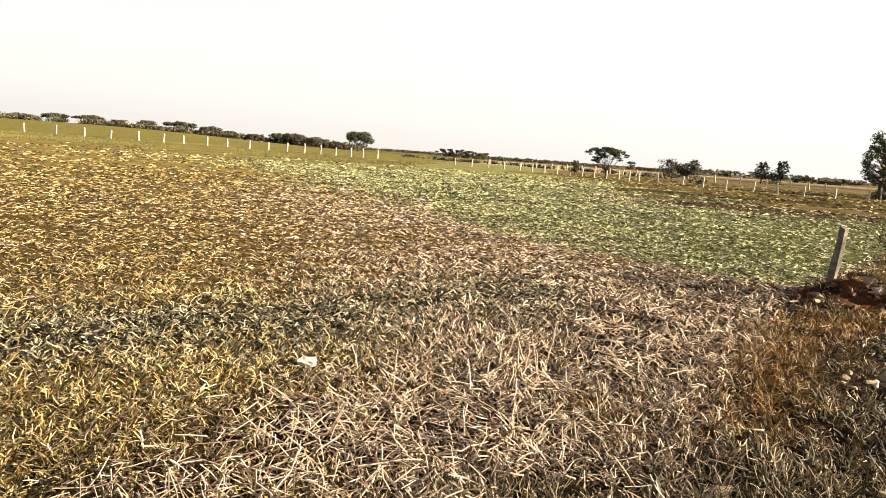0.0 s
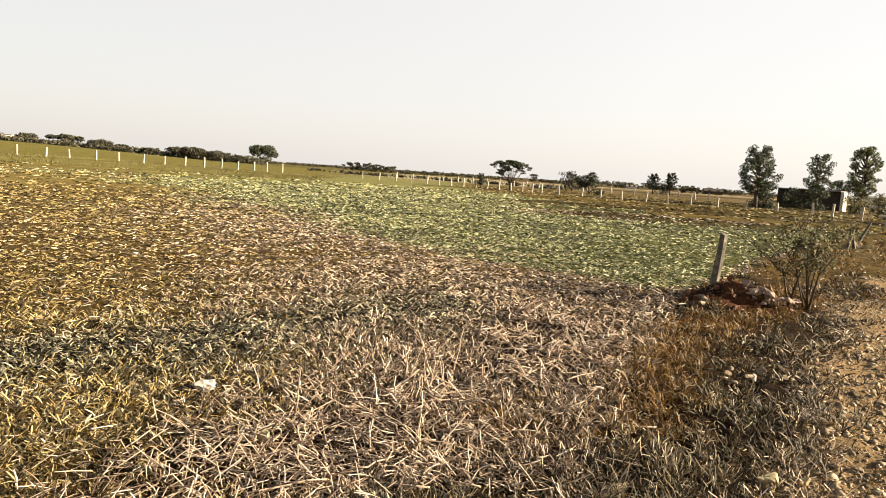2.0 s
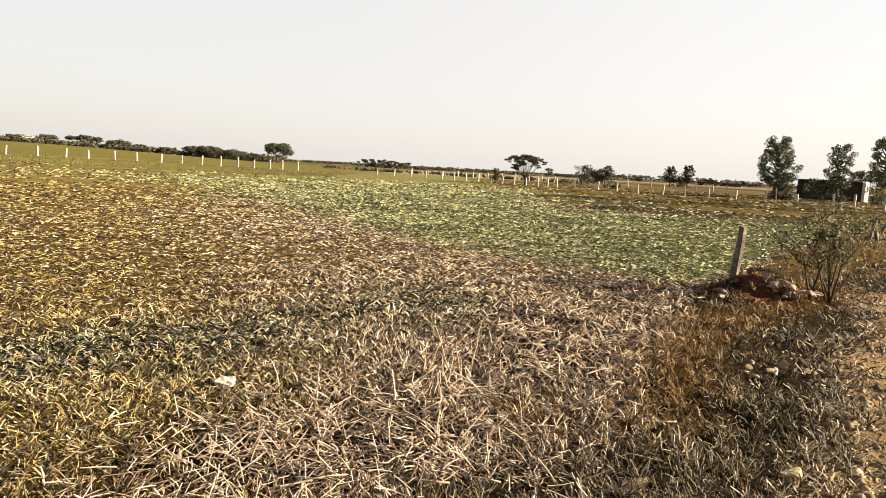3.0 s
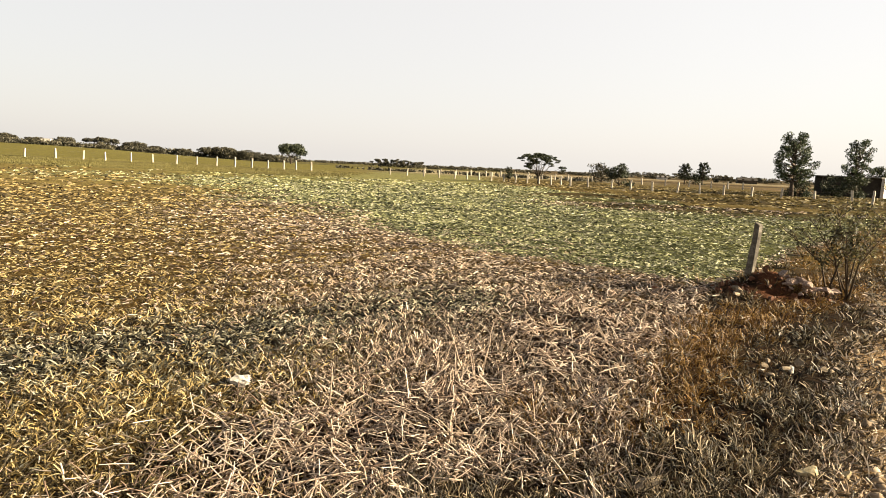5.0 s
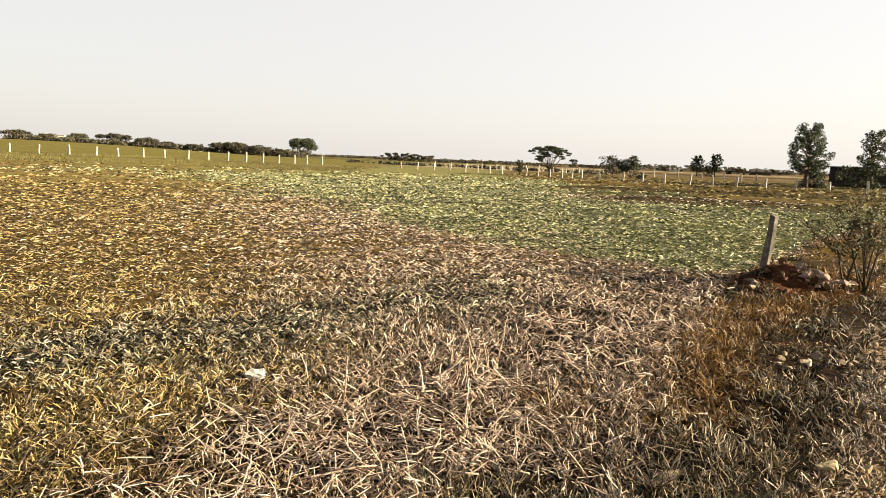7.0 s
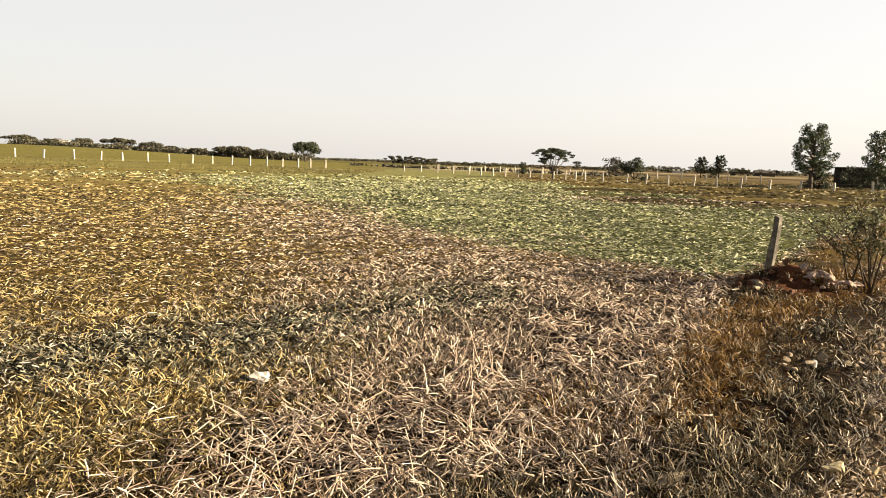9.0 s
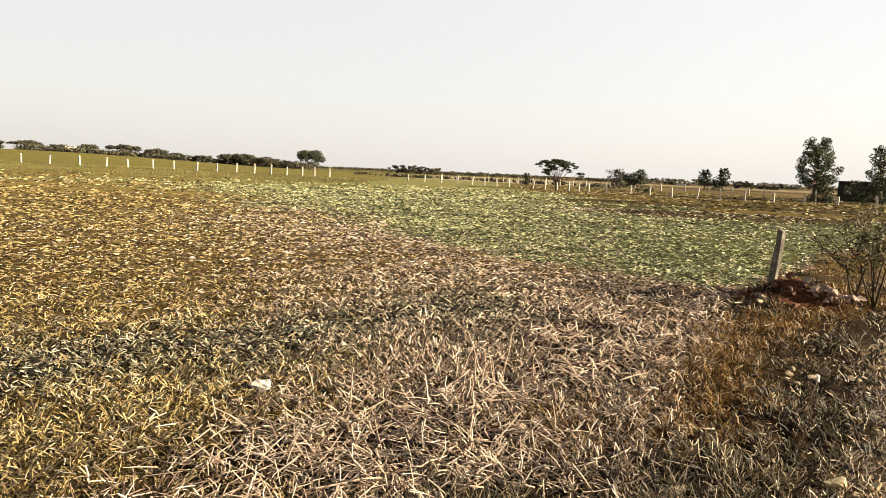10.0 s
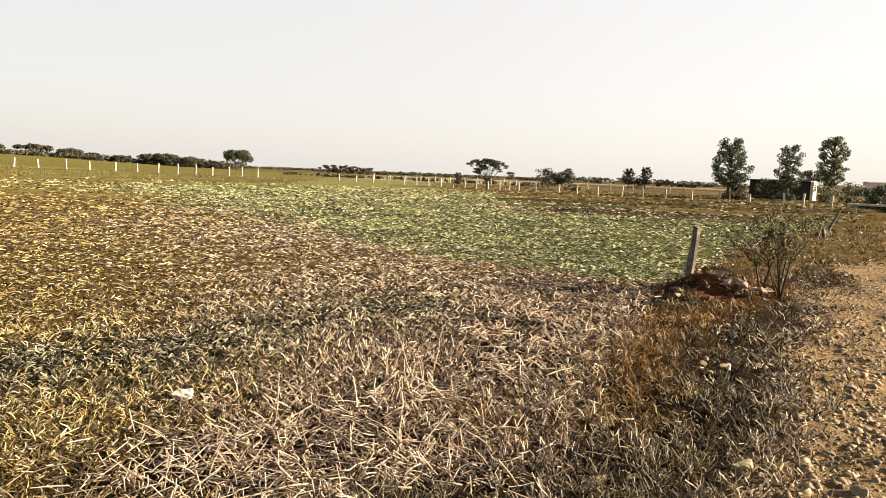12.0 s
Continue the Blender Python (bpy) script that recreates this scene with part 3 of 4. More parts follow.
def straws(name, x, y, r, length, width, lift, tilt, material, label):
    """Bent three-sided stalks lying about."""
    n = len(x)
    a, ln = r.uniform(0, 2 * np.pi, n), r.uniform(length[0], length[1], n)
    ln = ln * r.uniform(0.5, 1, n)
    e = np.radians(r.normal(0, tilt, n))
    z = height(x, y) + r.uniform(0.004, lift, n) + 0.5 * ln * np.abs(np.sin(e))
    d = np.stack([np.cos(a) * np.cos(e), np.sin(a) * np.cos(e), np.sin(e)], -1)
    s = np.stack([-np.sin(a), np.cos(a), 0 * a], -1)
    u = np.cross(d, s)
    w = np.maximum(r.uniform(width[0], width[1], n), 0.0022 * np.hypot(x, y))[:, None] * 0.5
    c = np.stack([x, y, z], -1)
    bow = (r.normal(0, 0.05, n) * ln)[:, None] * s + (np.abs(r.normal(0, 0.03, n)) * ln)[:, None] * u
    v = []
    for q, k in ((-0.5, 1.0), (0.0, 0.95), (0.5, 0.7)):
        p = c + q * ln[:, None] * d + bow * (1 if q == 0 else 0)
        for th in (0.5, 2.6, 4.7):
            v.append(p + k * w * (math.cos(th) * s + math.sin(th) * u))
    v = np.stack(v, 1)
    f = [(3 * i + k, 3 * i + (k + 1) % 3, 3 * i + 3 + (k + 1) % 3, 3 * i + 3 + k) for i in (0, 1) for k in range(3)]
    return tagged(part(name, soup(name, v, f), material), label, "straw", kind="stuff")


x, y, r = chosen(44000, 2.4, 13, 1.5, 51, lambda x, y, k: np.clip(k["straw"], 0, 1) * np.clip(0.12 + 0.4 * smooth(4.6, 3.8, y) + 0.88 * clumped(x, y, 6.5, 27, 0.42, 0.58), 0, 1))
straws("straw_litter", x, y, r, (0.06, 0.26), (0.005, 0.01), 0.075, 24, M_STRAW, "pale broken straw littered over the stubble")
x, y, r = chosen(16000, 2.4, 20, 1.4, 52, lambda x, y, k: 0.35 * (1 - k["road"]) * (1 - k["crop"]) * (1 - 0.85 * k["verge"]) * (1 - 0.9 * k["damp"]) * (1 - 0.7 * k["straw"]))
straws("chaff", x, y, r, (0.03, 0.14), (0.002, 0.005), 0.03, 12, M_STRAW, "short scattered chaff among dry grass")


def stalk_mesh(seed):
    rr = random.Random(seed)
    bm = bmesh.new()
    n = 5
    pts = [((i / (n - 1) - 0.5), rr.uniform(-0.02, 0.02), rr.uniform(-0.01, 0.015)) for i in range(n)]
    tube(bm, pts, [0.011, 0.0105, 0.01, 0.009, 0.006], 5)
    for q in pts[1:-1]:
        tube(bm, [(q[0] - 0.008, q[1], q[2]), (q[0] + 0.008, q[1], q[2])], [0.0135, 0.0135], 5)
    me = bpy.data.meshes.new("dry_stalk")
    bm.to_mesh(me)
    bm.free()
    me.materials.append(M_STRAW)
    return me


STALKS = [stalk_mesh(s) for s in range(6)]


def stalk(x, y, lift, length, turn, tilt, label="long pale dry stalk lying on the stubble"):
    ob = new("dry_stalk", random.choice(STALKS))
    h = float(height(np.array([x]), np.array([y]))[0]) + lift
    ob.matrix_basis = pose(x, y, h, 0, -tilt, turn) @ Matrix.Diagonal((length, 0.55, 0.55, 1))
    return tagged(ob, label, "stalk", "dry stalks in the straw")


def build_stalks():
    rr = random.Random(7)
    made = 0
    while made < 95:
        y = rr.uniform(3.2, 8.5) if made > 30 else rr.uniform(3.2, 5.6)
        sm = float(np.interp(y, [2.5, 3.6, 4.8, 6.0, 8.0, 10.5], [-0.7, -0.45, 0.2, 0.9, 2.3, 3.9]))
        x = max(sm + rr.gauss(0, 0.65), sm - 0.75)
        stalk(x, y, rr.uniform(0.015, 0.06), rr.uniform(0.22, 0.62), rr.uniform(0, 180), rr.gauss(0, 5))
        made += 1
    # stubs that still stand
    for x, y, ln, tilt, turn in ((0.17, 5.55, 0.5, 86, 20), (0.24, 5.57, 0.46, 82, 170), (0.12, 5.5, 0.3, 80, 100), (-0.78, 4.88, 0.42, 88, 60), (0.53, 5.9, 0.42, 87, 10),
                                 (1.6, 6.55, 0.4, 76, 30), (1.72, 6.6, 0.42, 62, 200), (1.66, 6.5, 0.36, 70, 290), (2.86, 10.4, 0.3, 86, 0), (2.75, 7.75, 0.34, 84, 50),
                                 (2.68, 7.6, 0.3, 78, 120), (-0.6, 6.3, 0.3, 85, 15), (0.95, 6.4, 0.34, 80, 320), (0.05, 5.3, 0.46, 85, 40), (0.3, 5.25, 0.5, 88, 210), (0.46, 5.36, 0.44, 83, 130),
                                 (0.54, 5.5, 0.38, 86, 300), (0.38, 5.15, 0.4, 79, 75), (-0.02, 5.62, 0.36, 84, 250), (2.45, 7.15, 0.36, 84, 10), (2.52, 7.22, 0.4, 80, 140), (2.39, 7.1, 0.32, 76, 260)):
        x, y, ln, tilt = x + rr.gauss(0, 0.07), y + rr.gauss(0, 0.15), ln * rr.uniform(0.55, 1.05), tilt - abs(rr.gauss(0, 9))
        stalk(x, y, ln / 2 * math.sin(radians(tilt)), ln, turn, tilt, "dry stalk still standing upright in stubble")
    # two loose heaps of stalks that lean on one another
    for cx, cy, n in ((1.66, 6.53, 14), (0.2, 5.2, 10)):
        for i in range(n):
            a, ln, tilt = 360 * i / n + rr.uniform(-12, 12), rr.uniform(0.22, 0.42), rr.uniform(14, 42)
            off = 0.1 + 0.36 * ln * math.cos(radians(tilt))
            stalk(cx - off * math.cos(radians(a)), cy - off * math.sin(radians(a)), ln / 2 * math.sin(radians(tilt)) + 0.015, ln, a, tilt, "dry stalk leaning in a loose heap of straw")


build_stalks()


# ---- stones and clods ----
def rock_mesh(name, seed, material, rough=0.32, flat=0.65, cuts=2):
    """A broken stone: a lump with several flat broken faces and uneven grain."""
    rr = random.Random(seed * 17 + 3)
    bm = bmesh.new()
    bmesh.ops.create_icosphere(bm, subdivisions=cuts, radius=0.5)
    off = Vector((seed * 7.3, seed * 3.1, seed * 1.7))
    planes = [(Vector((rr.gauss(0, 1), rr.gauss(0, 1), rr.gauss(0.25, 0.8))).normalized(), rr.uniform(0.13, 0.36)) for _ in range(14)]
    for v in bm.verts:
        for d, far in planes:
            over = v.co.dot(d) - far
            if over > 0:
                v.co -= d * over * 0.97
        v.co *= 1 + 0.5 * rough * noise.noise(v.co * 2.6 + off) + 0.35 * rough * noise.noise(v.co * 7 + off)
        v.co.z *= flat
    me = bpy.data.meshes.new(name)
    bm.to_mesh(me)
    bm.free()
    me.materials.append(material)
    return me


STONES = [rock_mesh("stone", s, M_STONE) for s in range(7)]
PALES = [rock_mesh("stone", 20 + s, M_PALE) for s in range(4)]
CREAMS = [rock_mesh("stone", 30 + s, M_CREAM) for s in range(4)]
RUBBLE = [rock_mesh("stone", 60 + s, M_RUBBLE, 0.9) for s in range(5)]
CLODS = [rock_mesh("earth_clod", 40 + s, M_CLOD, 0.5) for s in range(5)]


def chalk_stone():
    """A low rounded chalky lump, hollowed at one end."""
    bm = bmesh.new()
    bmesh.ops.create_icosphere(bm, subdivisions=3, radius=0.5)
    for v in bm.verts:
        c = v.co
        k = 1 + 0.5 * noise.noise(c * 3.1) + 0.25 * noise.noise(c * 7)
        hollow = max(0.0, 0.3 - (c - Vector((-0.3, -0.42, -0.1))).length) + max(0.0, 0.22 - (c - Vector((0.15, -0.2, 0.42))).length)
        v.co = c * k - c.normalized() * 0.9 * hollow
        v.co.z = v.co.z * 0.7 + 0.1 * v.co.x
    me = bpy.data.meshes.new("stone")
    bm.to_mesh(me)
    bm.free()
    me.materials.append(M_PALE)
    return me


def rock(name, me, x, y, sx, sy, sz, turn, label, category="stone", group="", sink=0.4):
    ob = new(name, me)
    h = float(height(np.array([x]), np.array([y]))[0]) + sz * 0.325 * (1 - sink)
    ob.matrix_basis = pose(x, y, h, 0, 0, turn) @ Matrix.Diagonal((sx, sy, sz, 1))
    return tagged(ob, label, category, group)


def build_rocks():
    rock("stone", chalk_stone(), -1.53, 4.98, 0.175, 0.11, 0.115, 8, "white chalky stone lying on dark low weeds", sink=-0.5)
    rock("stone", CREAMS[2], -0.84, 4.04, 0.12, 0.11, 0.14, 40, "small pale stone beside scattered straw", sink=-0.8)
    rock("stone", PALES[2], -1.03, 4.22, 0.09, 0.07, 0.07, 0, "small pale stone resting in stubble", sink=-0.4)
    rock("stone", CREAMS[0], 2.39, 3.8, 0.22, 0.17, 0.2, 20, "pale cream stone at the stony edge of the track", sink=-0.2)
    rock("stone", CREAMS[1], 2.63, 3.82, 0.1, 0.09, 0.13, 70, "small pale stone at the edge of the track", sink=-0.2)
    rock("stone", PALES[3], 3.53, 6.14, 0.11, 0.09, 0.2, 15, "pale upright stone on the weedy verge")
    rock("stone", STONES[2], 3.33, 6.22, 0.12, 0.1, 0.1, 80, "tan stone half hidden in verge weeds")
    rock("stone", STONES[3], 1.3, 3.6, 0.3, 0.18, 0.09, 25, "flat tan slab of stone in the weeds")
    rock("stone", STONES[4], 2.95, 3.55, 0.2, 0.15, 0.16, 50, "tan stone on the stony track")
    for k, (x, y, s, turn) in enumerate(((3.26, 6.15, 0.1, 10), (3.42, 6.02, 0.14, 60), (3.66, 6.2, 0.13, 120), (3.38, 6.32, 0.09, 35), (3.78, 6.05, 0.1, 80), (3.2, 5.9, 0.11, 150))):
        rock("stone", STONES[k], x, y, 1.35 * s, s, 1.2 * s, turn, "tan stone lying among dark verge weeds", "stone", "stones on the verge", sink=-0.6)
    rr = random.Random(11)
    for i in range(26):
        x, y = rr.gauss(5.85, 0.2), rr.gauss(9.95, 0.18)
        s = rr.choice((0.1, 0.13, 0.16, 0.2, 0.24, 0.3))
        rock("stone", rr.choice(RUBBLE), x, y, s, s * rr.uniform(0.6, 1), s * rr.uniform(0.7, 1.2), rr.uniform(0, 180), "pinkish rubble stone heaped beside the corner post", "stone", "rubble by the post", -0.9)
    for i in range(5):
        x, y = rr.gauss(4.5, 0.12), rr.gauss(9.7, 0.12)
        s = rr.uniform(0.1, 0.22)
        rock("stone", rr.choice(STONES), x, y, s, s * 0.8, s, rr.uniform(0, 180), "tan rubble stone beside the earth heap", "stone", "rubble by the post", -0.8)
    for i in range(40):
        x, y = rr.gauss(5.25, 0.42), rr.gauss(10.05, 0.25)
        s = rr.choice((0.06, 0.08, 0.1, 0.13, 0.17))
        rock("earth_clod", rr.choice(CLODS), x, y, s, s * rr.uniform(0.75, 1), s * rr.uniform(1.0, 1.5), rr.uniform(0, 180), "red-brown earth clod on the spoil heap", "clod", "clods of the heap", 0.45)
    for i in range(8):
        x, y = 7.9 + i * 0.13 + rr.gauss(0, 0.08), 12.5 - i * 0.1 + rr.gauss(0, 0.15)
        s = rr.uniform(0.08, 0.17)
        rock("stone", rr.choice(CREAMS + STONES), x, y, s, s * 0.8, s, rr.uniform(0, 180), "pale stone in a row behind the shrub", "stone", "pale stones by the shrub", 0.1)
    made = 0
    while made < 150:
        x, y, q = scatter(1, 3.0, 14, 1.3, 900 + made * 3 + rr.randint(0, 10**6), 15, 46)
        x, y = float(x[0]), float(y[0])
        if beside(np.array([x]), np.array([y]), ROAD_EDGE)[0] > rr.gauss(0.0, 0.3):
            s = rr.choice((0.04, 0.05, 0.06, 0.07, 0.09, 0.13))
            rock("stone", rr.choice(STONES), x, y, s, s * rr.uniform(0.6, 1), s * rr.uniform(0.5, 0.9), rr.uniform(0, 180), "small tan stone on the dirt track", "stone", "stones on the track")
        made += 1


build_rocks()


def build_gravel():
    """Grit and pebbles of the track."""
    x, y, r = chosen(36000, 2.6, 32, 1.35, 61, lambda x, y, k: np.clip(k["road"] * 0.9 + k["verge"] * 0.1, 0, 1))
    qx, qy, q = scatter(26000, 3.0, 16, 1.3, 62, 17, 47)
    keep = q.rand(26000) < land(qx, qy)["road"]
    x, y = np.concatenate([x, qx[keep]]), np.concatenate([y, qy[keep]])
    d, th = 1.0 + 16 * r.rand(9000) ** 1.3, np.radians(r.uniform(45, 175, 9000))
    gx, gy = d * np.sin(th), d * np.cos(th)
    keep = r.rand(9000) < land(gx, gy)["road"]
    x, y = np.concatenate([x, gx[keep]]), np.concatenate([y, gy[keep]])
    n = len(x)
    s = np.maximum(np.minimum(r.lognormal(-4.65, 0.75, n), 0.05), 0.0014 * np.hypot(x, y))
    base = np.array([(1, 0, 0), (0, 1, 0), (-1, 0, 0), (0, -1, 0), (0, 0, 0.8), (0.7, 0.7, 0.45), (-0.6, 0.7, 0.4), (-0.7, -0.6, 0.45), (0.6, -0.7, 0.4)], float)
    a = r.uniform(0, 6.28, n)
    v = base[None] * s[:, None, None] * r.uniform(0.6, 1.25, (n, 9, 1))
    vx = v[..., 0] * np.cos(a)[:, None] - 0.7 * v[..., 1] * np.sin(a)[:, None]
    vy = v[..., 0] * np.sin(a)[:, None] + 0.7 * v[..., 1] * np.cos(a)[:, None]
    v = np.stack([vx + x[:, None], vy + y[:, None], v[..., 2] + (height(x, y) - 0.002)[:, None]], -1)
    f = [(0, 5, 4), (5, 1, 4), (1, 6, 4), (6, 2, 4), (2, 7, 4), (7, 3, 4), (3, 8, 4), (8, 0, 4), (0, 1, 5), (1, 2, 6), (2, 3, 7), (3, 0, 8)]
    tagged(part("gravel", soup("gravel", v, f), M_GRIT), "loose tan grit and pebbles on the dirt track", "gravel", kind="stuff")


M_GRIT = leafy("track_grit", [(0, (0.085, 0.062, 0.038)), (0.3, (0.19, 0.14, 0.088)), (0.7, (0.3, 0.23, 0.148)), (1, (0.44, 0.355, 0.25))], 1.2, 0.0, 0.9)
build_gravel()


# ---- fences ----
def post_mesh(seed, high, wide, material=None):
    """A split granite post: uneven faces, worn edges, a slanting top."""
    rr = random.Random(seed)
    bm = bmesh.new()
    lv = 6
    rings = []
    for i in range(lv):
        k = i / (lv - 1)
        w = wide * (1 - 0.12 * k) * 0.5
        ring = []
        for sx, sy in ((-1, -1), (1, -1), (1, 1), (-1, 1)):
            z = -0.25 + (high + 0.25) * k + (rr.uniform(-0.04, 0.04) if i == lv - 1 else 0)
            ring.append(bm.verts.new((sx * w + rr.uniform(-1, 1) * wide * 0.06, sy * w * 0.8 + rr.uniform(-1, 1) * wide * 0.06, z)))
        rings.append(ring)
    for a, b in zip(rings, rings[1:]):
        for k in range(4):
            bm.faces.new((a[k], a[(k + 1) % 4], b[(k + 1) % 4], b[k]))
    bm.faces.new(rings[0][::-1])
    bm.faces.new(rings[-1])
    bmesh.ops.bevel(bm, geom=list(bm.edges), offset=wide * 0.06, segments=1, affect="EDGES")
    me = bpy.data.meshes.new("post")
    bm.to_mesh(me)
    bm.free()
    me.materials.append(material or M_POST)
    return me


def fence(places, high, wide, label, wires=(0.45, 0.85), seed=0, lean=3.0):
    """Stone posts at the places and wires strung between them."""
    rr = random.Random(seed)
    root = thing("fence", places[0][0], places[0][1], 0, 0, label, "fence")
    shapes = [post_mesh(seed + s, high, wide) for s in range(4)]
    tops = []
    for x, y in places:
        h = float(height(np.array([x]), np.array([y]))[0])
        ob = part("post", rr.choice(shapes), None, root)
        m = pose(x - places[0][0], y - places[0][1], h, rr.gauss(0, lean), rr.gauss(0, lean), -35 + rr.uniform(-20, 20)) @ Matrix.Diagonal((1, 1, rr.uniform(0.9, 1.08), 1))
        ob.matrix_basis = m
        tops.append([m @ Vector((0, 0, q * high)) for q in wires])
    for k in range(len(wires)):
        bm = bmesh.new()
        line = []
        for a, b in zip(tops, tops[1:]):
            line += [a[k], (a[k] + b[k]) / 2 - Vector((0, 0, 0.05))]
        line.append(tops[-1][k])
        tube(bm, line, [0.004] * len(line), 3)
        part("wire", bm, M_WIRE, root)
    return root


def thicker(line, bearing):
    """The line with a post more between each two that stand left of the bearing."""
    more = []
    for (b0, d0), (b1, d1) in zip(line, line[1:]):
        more += [(b0, d0)] + ([((b0 + b1) / 2, (d0 + d1) / 2)] if b0 < bearing else [])
    return more + [line[-1]]


def build_fences():
    left = [-47.5, -45.4, -43.3, -41.2, -39.2, -37.2] + LEFT_POSTS
    fence([spot(b, 99 + 0.22 * (b + 34)) for b in left], 1.55, 0.27, "line of pale stone fence posts standing in tall grass", seed=1, lean=2.0)
    near = [(35.8, 55), (33.9, 56.5), (32.6, 58), (30.1, 59.5), (27.8, 61.8), (25.7, 64), (23.6, 67), (21.8, 69.5), (20.0, 71.5), (18.0, 73.5), (16.2, 75.5), (14.6, 77.5),
            (12.6, 80), (11.1, 82), (9.4, 84), (7.3, 87), (5.2, 90), (3.0, 94), (0.8, 98), (-2.0, 104), (-5.0, 110)]
    fence([spot(b, d) for b, d in thicker(near, 12)], 1.14, 0.2, "line of pale stone posts along brown fallow land", seed=2)
    back = [(25.0, 108), (23.9, 110), (22.6, 112), (20.9, 114), (19.0, 117), (17.1, 120), (15.0, 123), (12.9, 126), (10.8, 129), (8.6, 132), (6.2, 136), (3.6, 140), (0.9, 144), (-1.9, 148)]
    fence([spot(b, d) for b, d in thicker(back, 12)], 1.25, 0.24, "far line of pale stone fence posts across the fields", seed=3)


LEFT_POSTS = [-35.3, -33.5, -31.5, -29.65, -28.13, -26.3, -24.7, -22.93, -21.35, -19.8, -18.33, -16.97, -15.63, -14.3, -13.25, -11.94]
build_fences()


def corner_post():
    root = thing("corner_post", 5.42, 11.04, 0.02, 0, "weathered square stone post standing in a spoil heap", "post")
    ob = part("post_shaft", post_mesh(31, 1.07, 0.125, M_POST_DARK), None, root)
    ob.matrix_basis = pose(0, 0, 0, 0, 4.5, 0) @ pose(0, 0, 0, 0, 0, -64)
    for x, y, rx, ry, ln, name, lab in ((15.9, 22.6, -3, 14, 0.85, "leaning_post", "leaning stone strut of the roadside fence"),
                                        (16.25, 22.7, 0, -16, 0.8, "leaning_post", "leaning stone strut of the roadside fence"), (19.5, 27.0, 0, 26, 0.95, "leaning_post", "leaning stone strut of the roadside fence")):
        ob = new(name, post_mesh(int(x * 10), ln, 0.11, M_POST_DARK))
        ob.matrix_basis = pose(x, y, 0.02, rx, ry, 0) @ pose(0, 0, 0, 0, 0, -50)
        tagged(ob, lab, "post")


corner_post()


# ---- trees ----
def leaf_soup(name, centres, radii, count, size, seed, squash=0.8, hollow=0.35):
    """Many small folded leaves in clumps about the centres."""
    r = np.random.RandomState(seed)
    c, q = np.array(centres, float), np.array(radii, float)
    pick = r.choice(len(c), count, p=q**2 / (q**2).sum())
    d = r.normal(size=(count, 3))
    d /= np.linalg.norm(d, axis=1)[:, None]
    d[:, 2] *= squash
    p = c[pick] + d * (q[pick] * r.uniform(hollow, 1.0, count) ** 0.7)[:, None]
    u = r.normal(size=(count, 3))
    u /= np.linalg.norm(u, axis=1)[:, None]
    w = np.cross(u, r.normal(size=(count, 3)))
    w /= np.linalg.norm(w, axis=1)[:, None]
    s = (size * r.uniform(0.6, 1.4, count))[:, None]
    v = np.stack([p - u * s, p + w * s * 0.38, p + u * s, p - w * s * 0.38], 1)
    return soup(name, v, [(0, 1, 2), (0, 2, 3)])


